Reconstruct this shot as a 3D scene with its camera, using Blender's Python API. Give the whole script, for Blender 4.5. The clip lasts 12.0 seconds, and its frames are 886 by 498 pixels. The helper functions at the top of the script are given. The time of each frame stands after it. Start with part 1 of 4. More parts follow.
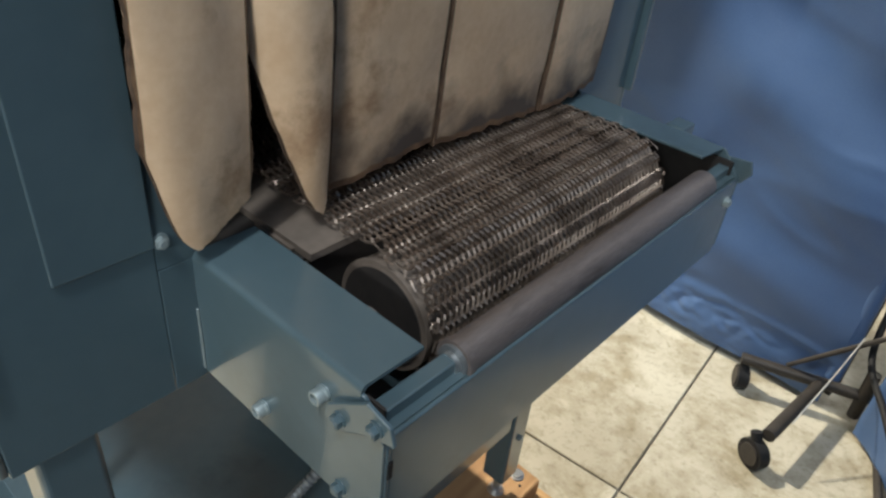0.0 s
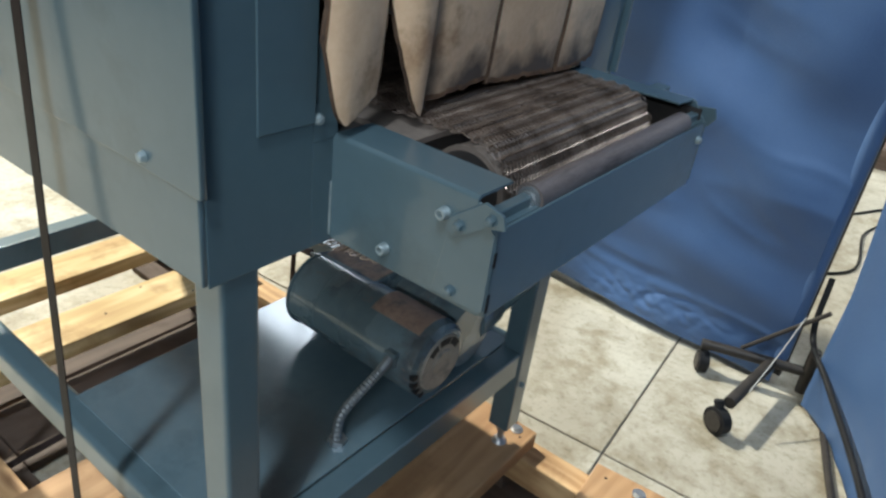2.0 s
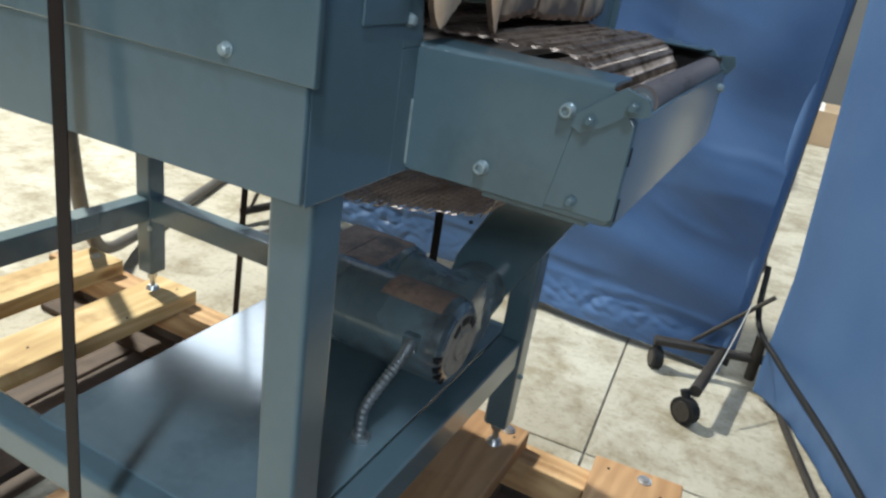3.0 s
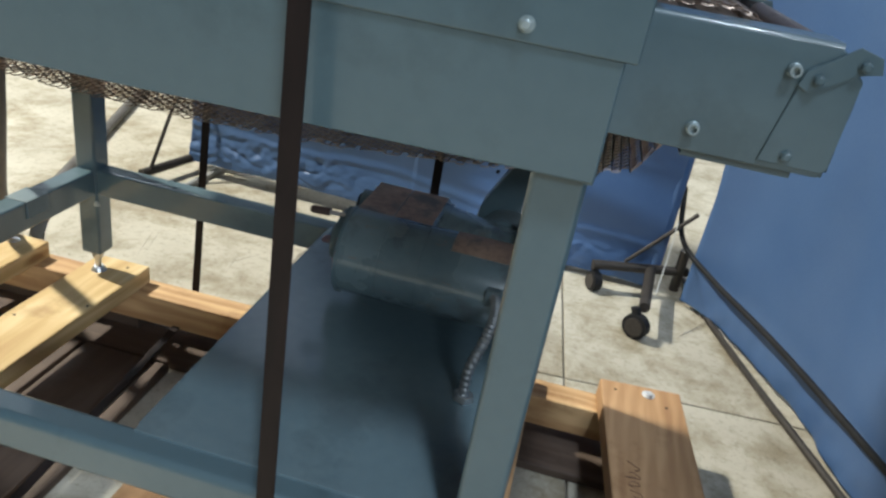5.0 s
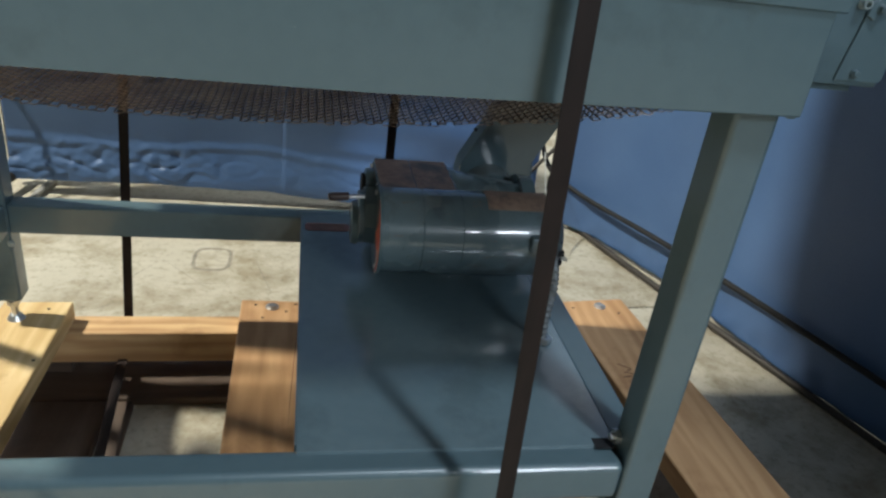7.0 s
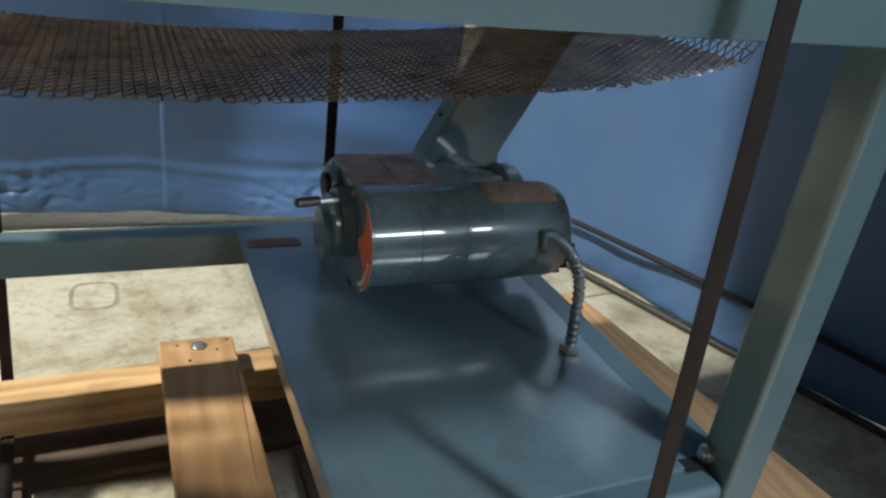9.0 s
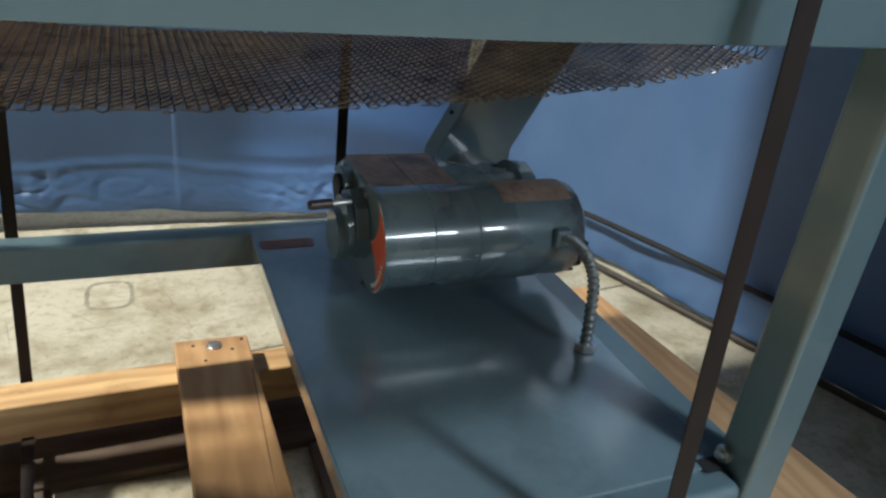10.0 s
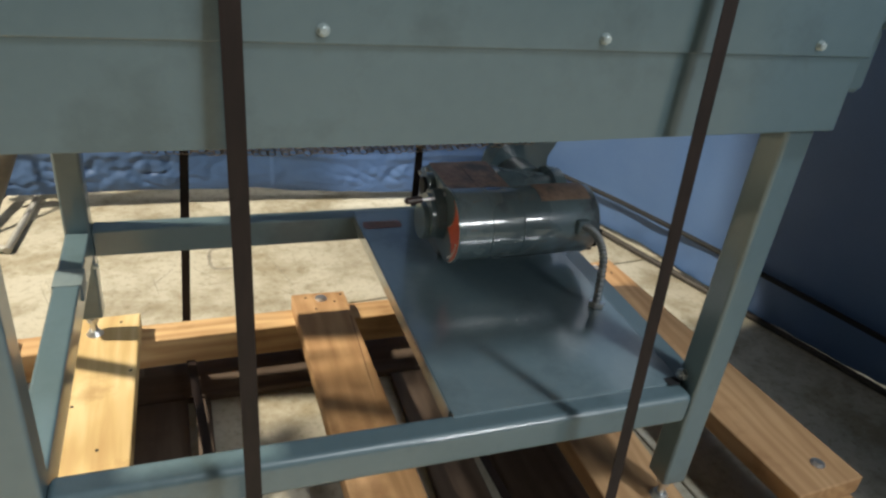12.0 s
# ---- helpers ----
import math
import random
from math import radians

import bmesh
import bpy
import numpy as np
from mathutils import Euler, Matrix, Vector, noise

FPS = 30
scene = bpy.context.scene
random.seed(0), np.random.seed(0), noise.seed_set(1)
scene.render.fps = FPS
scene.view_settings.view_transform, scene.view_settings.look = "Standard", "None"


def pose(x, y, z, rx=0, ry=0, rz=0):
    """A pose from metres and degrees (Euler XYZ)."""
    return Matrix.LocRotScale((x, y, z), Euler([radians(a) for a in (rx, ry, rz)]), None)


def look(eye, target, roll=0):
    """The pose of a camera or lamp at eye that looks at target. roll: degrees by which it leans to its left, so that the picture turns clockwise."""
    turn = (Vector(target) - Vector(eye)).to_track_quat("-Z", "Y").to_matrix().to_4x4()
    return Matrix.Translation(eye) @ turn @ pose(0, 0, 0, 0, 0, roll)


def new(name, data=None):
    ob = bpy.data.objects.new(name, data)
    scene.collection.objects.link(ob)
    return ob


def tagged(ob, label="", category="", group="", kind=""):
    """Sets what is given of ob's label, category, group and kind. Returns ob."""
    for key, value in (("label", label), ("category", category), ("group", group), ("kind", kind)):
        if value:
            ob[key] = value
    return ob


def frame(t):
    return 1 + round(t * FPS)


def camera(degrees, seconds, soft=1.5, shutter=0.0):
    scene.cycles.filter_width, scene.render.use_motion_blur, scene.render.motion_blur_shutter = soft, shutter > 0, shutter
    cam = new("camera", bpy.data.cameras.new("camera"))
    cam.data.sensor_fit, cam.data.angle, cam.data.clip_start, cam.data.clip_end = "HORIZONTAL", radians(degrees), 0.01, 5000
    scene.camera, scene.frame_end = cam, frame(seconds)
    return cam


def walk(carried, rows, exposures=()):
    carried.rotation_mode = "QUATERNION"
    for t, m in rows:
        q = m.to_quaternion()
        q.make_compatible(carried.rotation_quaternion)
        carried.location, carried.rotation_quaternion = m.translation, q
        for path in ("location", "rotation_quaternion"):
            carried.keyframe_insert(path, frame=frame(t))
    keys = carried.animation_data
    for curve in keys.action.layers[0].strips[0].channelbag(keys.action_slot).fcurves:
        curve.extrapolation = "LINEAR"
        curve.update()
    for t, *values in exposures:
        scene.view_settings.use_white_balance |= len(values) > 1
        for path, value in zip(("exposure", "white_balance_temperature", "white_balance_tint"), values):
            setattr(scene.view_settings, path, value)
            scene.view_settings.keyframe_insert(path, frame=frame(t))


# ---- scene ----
import collections

cam = camera(63.5, 12.0, soft=2.5)
PATH = [
    (0, (0.363, -0.045, 1.169), (-0.669, 1.236, 0.032), 6.4),
    (0.5, (0.36, -0.057, 1.166), (-0.663, 1.237, 0.034), 6.6),
    (1, (0.374, -0.093, 1.175), (-0.652, 1.219, 0.068), 6.3),
    (1.5, (0.419, -0.186, 1.156), (-0.624, 1.162, 0.108), 6.5),
    (2, (0.442, -0.291, 1.122), (-0.558, 1.143, 0.151), 7.8),
    (2.5, (0.355, -0.355, 1.036), (-0.468, 1.269, 0.207), 9.2),
    (2.7, (0.327, -0.364, 0.993), (-0.476, 1.284, 0.195), 8.9),
    (4.3, (0.117, -0.458, 0.935), (-0.332, 1.316, 0.126), 11.7),
    (4.5, (0.077, -0.462, 0.932), (-0.311, 1.313, 0.096), 11.7),
    (5, (-0.018, -0.479, 0.944), (-0.29, 1.295, 0.061), 10.1),
    (5.5, (-0.121, -0.57, 0.996), (-0.252, 1.224, 0.122), 8.1),
    (6, (-0.203, -0.623, 1.018), (-0.185, 1.169, 0.13), 6.7),
    (6.5, (-0.296, -0.579, 0.956), (-0.112, 1.198, 0.057), 6.3),
    (7, (-0.4, -0.519, 0.917), (-0.005, 1.222, 0.016), 7.7),
    (7.2, (-0.448, -0.499, 0.905), (0.036, 1.227, 0.018), 8.3),
    (8.8, (-0.546, -0.322, 0.841), (0.26, 1.288, -0.029), 8.0),
    (9, (-0.534, -0.325, 0.822), (0.259, 1.307, -0.018), 8.0),
    (9.5, (-0.537, -0.317, 0.827), (0.244, 1.316, -0.023), 7.0),
    (10, (-0.535, -0.317, 0.833), (0.228, 1.314, -0.038), 6.9),
    (10.5, (-0.538, -0.307, 0.827), (0.223, 1.314, -0.062), 7.5),
    (11, (-0.536, -0.334, 0.852), (0.191, 1.294, -0.054), 7.1),
    (11.5, (-0.568, -0.406, 0.9), (0.103, 1.242, -0.013), 7.7),
    (12, (-0.697, -0.591, 1.012), (-0.041, 1.034, 0.05), 6.8),
]
# the camera's own white balance drifts as it moves from the warm end to the shaded side
BALANCE = [(0, 0.12, 6550, 8), (1.5, 0.09, 6150, 7), (2.5, 0.10, 5750, 5), (4.5, 0.0, 5850, 7), (5.5, -0.07, 5900, 7), (7, -0.10, 6000, 6), (9, 0.10, 5950, 4), (10.5, 0.12, 6080, 6), (11, 0.11, 6200, 7), (12, 0.06, 6650, 8)]
walk(cam, [(t, look(eye, target, roll)) for t, eye, target, roll in PATH], BALANCE)

# ---- world and large lights ----
world = bpy.data.worlds.new("world")
world.use_nodes = True
world.node_tree.nodes["Background"].inputs[0].default_value = (0.55, 0.65, 0.8, 1)
world.node_tree.nodes["Background"].inputs[1].default_value = 0.3
scene.world = world


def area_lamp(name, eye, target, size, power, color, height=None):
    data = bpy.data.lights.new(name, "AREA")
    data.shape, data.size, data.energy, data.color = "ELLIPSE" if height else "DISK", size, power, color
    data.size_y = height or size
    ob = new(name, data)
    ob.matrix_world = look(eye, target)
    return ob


# unseen lamps standing in for the hall's light, placed by shadows and reflections
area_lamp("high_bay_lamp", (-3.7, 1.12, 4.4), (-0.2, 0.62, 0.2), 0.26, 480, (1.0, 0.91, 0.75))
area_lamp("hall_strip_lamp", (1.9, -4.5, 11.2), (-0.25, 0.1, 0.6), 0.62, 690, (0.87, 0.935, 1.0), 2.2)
# added fill for the machine's side and flaps; no window is known here
area_lamp("side_fill_light", (2.0, -3.9, 2.9), (-0.3, 0.0, 0.7), 2.2, 92, (0.9, 0.95, 1.0), 0.4)
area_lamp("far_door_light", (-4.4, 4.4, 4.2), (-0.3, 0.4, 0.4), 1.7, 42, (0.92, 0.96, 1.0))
# brightens the floor glimpsed past the curtains; its source is unseen
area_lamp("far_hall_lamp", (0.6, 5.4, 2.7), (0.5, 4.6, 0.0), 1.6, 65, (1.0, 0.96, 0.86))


# ---- materials ----
def nodes_of(name):
    m = bpy.data.materials.new(name)
    m.use_nodes = True
    return m, m.node_tree.nodes, m.node_tree.links, m.node_tree.nodes["Principled BSDF"]


def surface(name, low, high, rough=0.5, metal=0.0, scale=8.0, stretch=(1, 1, 1), bump=0.1, fine=120.0, rough_var=0.12,
            stain=None, stain_at=0.62, stain_scale=5.0, spec=0.5, sheen=0.0, coat=0.0, coat_rough=0.08, coat_ior=1.5):
    """Two tones mixed by coarse and fine noise, an optional stain, uneven gloss, and a fine relief."""
    m, n, l, b = nodes_of(name)
    co = n.new("ShaderNodeTexCoord")
    mp = n.new("ShaderNodeMapping")
    mp.inputs["Scale"].default_value = stretch
    l.new(co.outputs["Object"], mp.inputs[0])
    big = n.new("ShaderNodeTexNoise")
    big.inputs["Scale"].default_value, big.inputs["Detail"].default_value = scale, 6
    l.new(mp.outputs[0], big.inputs["Vector"])
    small = n.new("ShaderNodeTexNoise")
    small.inputs["Scale"].default_value, small.inputs["Detail"].default_value = fine, 3
    l.new(mp.outputs[0], small.inputs["Vector"])
    mixn = n.new("ShaderNodeMix")
    mixn.inputs[0].default_value = 0.3
    l.new(big.outputs[0], mixn.inputs[2])
    l.new(small.outputs[0], mixn.inputs[3])
    ramp = n.new("ShaderNodeValToRGB")
    ramp.color_ramp.elements[0].position, ramp.color_ramp.elements[1].position = 0.34, 0.66
    ramp.color_ramp.elements[0].color, ramp.color_ramp.elements[1].color = (*low, 1), (*high, 1)
    l.new(mixn.outputs[0], ramp.inputs[0])
    out = ramp.outputs[0]
    if stain:
        sn = n.new("ShaderNodeTexNoise")
        sn.inputs["Scale"].default_value, sn.inputs["Detail"].default_value = stain_scale, 8
        sn.inputs["Roughness"].default_value = 0.65
        l.new(mp.outputs[0], sn.inputs["Vector"])
        sr = n.new("ShaderNodeValToRGB")
        sr.color_ramp.elements[0].position, sr.color_ramp.elements[1].position = stain_at - 0.06, stain_at + 0.06
        l.new(sn.outputs[0], sr.inputs[0])
        mx = n.new("ShaderNodeMix")
        mx.data_type = "RGBA"
        l.new(sr.outputs[0], mx.inputs[0])
        l.new(out, mx.inputs[6])
        mx.inputs[7].default_value = (*stain, 1)
        out = mx.outputs[2]
    l.new(out, b.inputs["Base Color"])
    rr = n.new("ShaderNodeMapRange")
    rr.inputs[3].default_value, rr.inputs[4].default_value = max(0.03, rough - rough_var), min(1, rough + rough_var)
    l.new(big.outputs[0], rr.inputs[0])
    l.new(rr.outputs[0], b.inputs["Roughness"])
    b.inputs["Metallic"].default_value = metal
    b.inputs["Specular IOR Level"].default_value = spec
    b.inputs["Sheen Weight"].default_value = sheen
    b.inputs["Coat Weight"].default_value, b.inputs["Coat Roughness"].default_value = coat, coat_rough
    b.inputs["Coat IOR"].default_value = coat_ior
    if bump:
        bp = n.new("ShaderNodeBump")
        bp.inputs["Strength"].default_value, bp.inputs["Distance"].default_value = bump, 0.002
        l.new(mixn.outputs[0], bp.inputs["Height"])
        l.new(bp.outputs[0], b.inputs["Normal"])
    return m


def timber(name, low, high, along, dark):
    """Sawn softwood: grain drawn out along one axis, growth bands, knots."""
    m, n, l, b = nodes_of(name)
    co = n.new("ShaderNodeTexCoord")
    info = n.new("ShaderNodeObjectInfo")
    shift = n.new("ShaderNodeVectorMath")
    shift.operation = "ADD"
    l.new(co.outputs["Object"], shift.inputs[0])
    l.new(info.outputs["Random"], shift.inputs[1])
    mp = n.new("ShaderNodeMapping")
    mp.inputs["Scale"].default_value = [1.6 if a == along else 20.0 for a in "xyz"]
    l.new(shift.outputs[0], mp.inputs[0])
    grain = n.new("ShaderNodeTexNoise")
    grain.inputs["Scale"].default_value, grain.inputs["Detail"].default_value = 1.3, 8
    grain.inputs["Distortion"].default_value = 1.1
    l.new(mp.outputs[0], grain.inputs["Vector"])
    patch = n.new("ShaderNodeTexNoise")
    patch.inputs["Scale"].default_value = 5.0
    l.new(shift.outputs[0], patch.inputs["Vector"])
    rings = n.new("ShaderNodeTexWave")
    rings.wave_type, rings.rings_direction = "RINGS", along.upper()
    mr = n.new("ShaderNodeMapping")
    mr.inputs["Scale"].default_value = [0.16 if a == along else 1.0 for a in "xyz"]
    mr.inputs["Location"].default_value = (0.11, 0.07, 0.09)
    l.new(shift.outputs[0], mr.inputs[0])
    l.new(mr.outputs[0], rings.inputs["Vector"])
    rings.inputs["Scale"].default_value, rings.inputs["Distortion"].default_value = 13.0, 11.0
    rings.inputs["Detail"].default_value, rings.inputs["Detail Scale"].default_value = 3.0, 1.1
    two = n.new("ShaderNodeMix")
    two.inputs[0].default_value = 0.20
    l.new(grain.outputs[0], two.inputs[2])
    l.new(rings.outputs[1], two.inputs[3])
    mixn = n.new("ShaderNodeMix")
    mixn.inputs[0].default_value = 0.3
    l.new(two.outputs[0], mixn.inputs[2])
    l.new(patch.outputs[0], mixn.inputs[3])
    ramp = n.new("ShaderNodeValToRGB")
    e = ramp.color_ramp.elements
    e[0].position, e[0].color = 0.31, (*[0.55 * d + 0.45 * w for d, w in zip(dark, low)], 1)
    e[1].position, e[1].color = 0.64, (*high, 1)
    mid = e.new(0.46)
    mid.color = (*low, 1)
    l.new(mixn.outputs[0], ramp.inputs[0])
    mk = n.new("ShaderNodeMapping")
    mk.inputs["Scale"].default_value = [3.2 if a == along else 9.0 for a in "xyz"]
    l.new(shift.outputs[0], mk.inputs[0])
    kn = n.new("ShaderNodeTexVoronoi")
    kn.inputs["Scale"].default_value = 1.0
    l.new(mk.outputs[0], kn.inputs["Vector"])
    kr = n.new("ShaderNodeValToRGB")
    kr.color_ramp.elements[0].position, kr.color_ramp.elements[0].color = 0.05, (0.75, 0.75, 0.75, 1)
    kr.color_ramp.elements[1].position, kr.color_ramp.elements[1].color = 0.13, (0, 0, 0, 1)
    l.new(kn.outputs["Distance"], kr.inputs[0])
    mx = n.new("ShaderNodeMix")
    mx.data_type = "RGBA"
    l.new(kr.outputs[0], mx.inputs[0])
    l.new(ramp.outputs[0], mx.inputs[6])
    mx.inputs[7].default_value = (dark[0] * 0.5, dark[1] * 0.45, dark[2] * 0.4, 1)
    # handling dirt and water stains in ragged blots
    grime = n.new("ShaderNodeTexNoise")
    grime.inputs["Scale"].default_value, grime.inputs["Detail"].default_value, grime.inputs["Roughness"].default_value = 7.5, 7, 0.66
    l.new(shift.outputs[0], grime.inputs["Vector"])
    gr = n.new("ShaderNodeValToRGB")
    gr.color_ramp.elements[0].position, gr.color_ramp.elements[0].color = 0.32, (0.72, 0.66, 0.60, 1)
    gr.color_ramp.elements[1].position, gr.color_ramp.elements[1].color = 0.47, (1, 1, 1, 1)
    l.new(grime.outputs[0], gr.inputs[0])
    dirty = n.new("ShaderNodeMix")
    dirty.data_type, dirty.blend_type = "RGBA", "MULTIPLY"
    dirty.inputs[0].default_value = 1.0
    l.new(mx.outputs[2], dirty.inputs[6])
    l.new(gr.outputs[0], dirty.inputs[7])
    l.new(dirty.outputs[2], b.inputs["Base Color"])
    b.inputs["Roughness"].default_value = 0.7
    bp = n.new("ShaderNodeBump")
    bp.inputs["Strength"].default_value, bp.inputs["Distance"].default_value = 0.25, 0.002
    l.new(grain.outputs[0], bp.inputs["Height"])
    l.new(bp.outputs[0], b.inputs["Normal"])
    return m


def scratched(m, tone, scale, at):
    """Sparse thin scuffs that bare a paler tone."""
    n, l = m.node_tree.nodes, m.node_tree.links
    b = n["Principled BSDF"]
    base = b.inputs["Base Color"].links[0].from_socket
    co = n.new("ShaderNodeTexCoord")
    mp = n.new("ShaderNodeMapping")
    mp.inputs["Scale"].default_value = (1.0, 1.0, 5.0)
    mp.inputs["Rotation"].default_value = (0.0, 0.3, 0.0)
    l.new(co.outputs["Object"], mp.inputs[0])
    t = n.new("ShaderNodeTexNoise")
    t.inputs["Scale"].default_value, t.inputs["Detail"].default_value, t.inputs["Roughness"].default_value = scale, 6, 0.72
    l.new(mp.outputs[0], t.inputs["Vector"])
    r = n.new("ShaderNodeValToRGB")
    r.color_ramp.elements[0].position, r.color_ramp.elements[1].position = at, at + 0.05
    r.color_ramp.elements[1].color = (0.6, 0.6, 0.6, 1)
    l.new(t.outputs[0], r.inputs[0])
    mx = n.new("ShaderNodeMix")
    mx.data_type = "RGBA"
    l.new(r.outputs[0], mx.inputs[0])
    l.new(base, mx.inputs[6])
    mx.inputs[7].default_value = (*tone, 1)
    l.new(mx.outputs[2], b.inputs["Base Color"])
    return m


PAINT = surface("machine_paint", (0.081, 0.128, 0.147), (0.100, 0.150, 0.169), rough=0.36, scale=3.0, bump=0.03, fine=60, rough_var=0.07, coat=0.75, coat_rough=0.12, coat_ior=1.5,
                stain=(0.073, 0.112, 0.126), stain_at=0.60, stain_scale=6)
# machine paint once more, lighter so the tray looks lit, and glossier
LIT_TRAY_PAINT = surface("lit_tray_paint", (0.120, 0.178, 0.202), (0.148, 0.210, 0.234), rough=0.22, scale=2.5, bump=0.02, fine=60, rough_var=0.05, spec=1.0, coat=1.0, coat_rough=0.13, coat_ior=1.75,
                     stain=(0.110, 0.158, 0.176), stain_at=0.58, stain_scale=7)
MOTOR_PAINT = surface("motor_paint", (0.100, 0.148, 0.166), (0.150, 0.206, 0.226), rough=0.28, rough_var=0.08, spec=0.5, coat=1.0, coat_rough=0.04, scale=9, bump=0.06, fine=45,
                      stain=(0.072, 0.084, 0.09), stain_at=0.56, stain_scale=7)
scratched(PAINT, (0.26, 0.31, 0.31), 16.0, 0.71)
scratched(MOTOR_PAINT, (0.20, 0.145, 0.11), 22.0, 0.62)
scratched(LIT_TRAY_PAINT, (0.17, 0.20, 0.205), 12.0, 0.66)
DUSTY = surface("dusty_brown_paint", (0.15, 0.098, 0.075), (0.36, 0.25, 0.185), rough=0.5, scale=16, bump=0.12, stain=(0.075, 0.072, 0.07), stain_at=0.55, stain_scale=13)
ORANGE = surface("orange_sticker", (0.62, 0.085, 0.03), (0.72, 0.12, 0.045), rough=0.4, scale=6, bump=0.0)
PALE_PRINT = surface("pale_print", (0.75, 0.72, 0.65), (0.8, 0.78, 0.7), rough=0.5, bump=0.0)
LABEL_RED = surface("red_brown_label", (0.20, 0.09, 0.075), (0.27, 0.13, 0.10), rough=0.4, scale=12, bump=0.0)
STEEL = surface("zinc_steel", (0.55, 0.56, 0.56), (0.7, 0.71, 0.7), rough=0.34, metal=0.9, scale=30, bump=0.05)
BOLT_PAINT = surface("thin_painted_steel", (0.27, 0.34, 0.35), (0.40, 0.46, 0.46), rough=0.38, metal=0.35, scale=60, bump=0.05)
CONDUIT = surface("conduit_zinc", (0.22, 0.235, 0.24), (0.32, 0.34, 0.345), rough=0.5, metal=0.7, scale=40, bump=0.05)
ROLLER = surface("roller_steel", (0.21, 0.168, 0.148), (0.33, 0.275, 0.25), rough=0.50, metal=0.5, scale=10, stretch=(6, 1, 6), bump=0.12,
                 stain=(0.14, 0.11, 0.095), stain_at=0.6, stain_scale=5)
WIRE = surface("belt_wire", (0.30, 0.226, 0.178), (0.59, 0.478, 0.392), rough=0.36, metal=0.8, spec=0.6, scale=26, bump=0.1,
               stain=(0.17, 0.125, 0.095), stain_at=0.60, stain_scale=20)
BED = surface("dusty_bed", (0.15, 0.118, 0.092), (0.24, 0.19, 0.152), rough=0.75, scale=14, bump=0.1)
# near-black for inner sheets: the enclosed shade is put into this colour
DARK_IN = surface("dark_inside", (0.022, 0.019, 0.017), (0.05, 0.04, 0.034), rough=0.7, scale=9, bump=0.1)
DRUM = surface("drum_rubber", (0.13, 0.100, 0.077), (0.22, 0.175, 0.140), rough=0.6, scale=16, bump=0.2)
LEATHER = surface("flap_hide", (0.67, 0.44, 0.255), (0.82, 0.60, 0.395), rough=0.85, scale=9, bump=0.4, fine=150,
                  stain=(0.43, 0.255, 0.135), stain_at=0.61, stain_scale=11, sheen=0.1)
HIDE_EDGE = surface("hide_edge", (0.10, 0.055, 0.03), (0.25, 0.145, 0.078), rough=0.9, scale=50, bump=0.3)
FRAY = surface("frayed_edge", (0.055, 0.033, 0.022), (0.14, 0.085, 0.05), rough=0.95, scale=60, bump=0.4)
CLOTH = surface("blue_vinyl_cloth", (0.055, 0.111, 0.245), (0.076, 0.142, 0.292), rough=0.48, scale=4, bump=0.08, fine=300, rough_var=0.08)
TUBE = surface("dark_tube", (0.032, 0.028, 0.025), (0.062, 0.054, 0.047), rough=0.5, metal=0.1, spec=0.3, scale=14, bump=0.08)
RUBBER = surface("black_rubber", (0.012, 0.012, 0.013), (0.024, 0.024, 0.025), spec=0.2, rough=0.6, scale=20, bump=0.1)
HOSE = surface("grey_hose", (0.095, 0.088, 0.080), (0.15, 0.14, 0.128), rough=0.55, scale=20, bump=0.1)
STRAP = surface("steel_strapping", (0.012, 0.0076, 0.0068), (0.028, 0.017, 0.0145), rough=0.6, metal=0.0, spec=0.25, scale=14, stretch=(1, 1, 0.2), bump=0.05)
BRASS = surface("dark_knob", (0.03, 0.02, 0.018), (0.07, 0.045, 0.04), rough=0.3, scale=20, bump=0.0)
TAPE = surface("grey_tape", (0.13, 0.175, 0.19), (0.17, 0.215, 0.225), rough=0.5, scale=20, bump=0.05)
PALE_TUBE = surface("galvanised_tube", (0.34, 0.33, 0.30), (0.46, 0.45, 0.41), rough=0.45, metal=0.3, scale=20, bump=0.05)
CORD = surface("white_cord", (0.4, 0.4, 0.38), (0.5, 0.5, 0.48), rough=0.7, bump=0.1)
CARD = surface("carton_board", (0.33, 0.24, 0.15), (0.42, 0.31, 0.2), rough=0.85, scale=6, bump=0.1)
WALL = surface("hall_wall", (0.10, 0.10, 0.098), (0.14, 0.14, 0.134), rough=0.8, scale=2, bump=0.05)
PINE_Y = timber("pine_across", (0.55, 0.385, 0.17), (0.70, 0.53, 0.28), "y", (0.38, 0.215, 0.08))
FIR_Y = timber("fir_across", (0.405, 0.230, 0.106), (0.51, 0.31, 0.152), "y", (0.295, 0.15, 0.066))
FIR_X = timber("fir_along", (0.45, 0.268, 0.122), (0.62, 0.415, 0.208), "x", (0.28, 0.138, 0.056))
# lumber darkened for the shade under the deck; the far stack shares it
DARK_LUMBER = timber("dark_lumber", (0.085, 0.058, 0.042), (0.115, 0.08, 0.058), "x", (0.06, 0.04, 0.029))
DARK_LUMBER_Y = timber("dark_lumber_across", (0.085, 0.058, 0.042), (0.115, 0.08, 0.058), "y", (0.06, 0.04, 0.029))
INK = surface("ink", (0.15, 0.08, 0.045), (0.20, 0.105, 0.06), rough=0.8, bump=0.0)


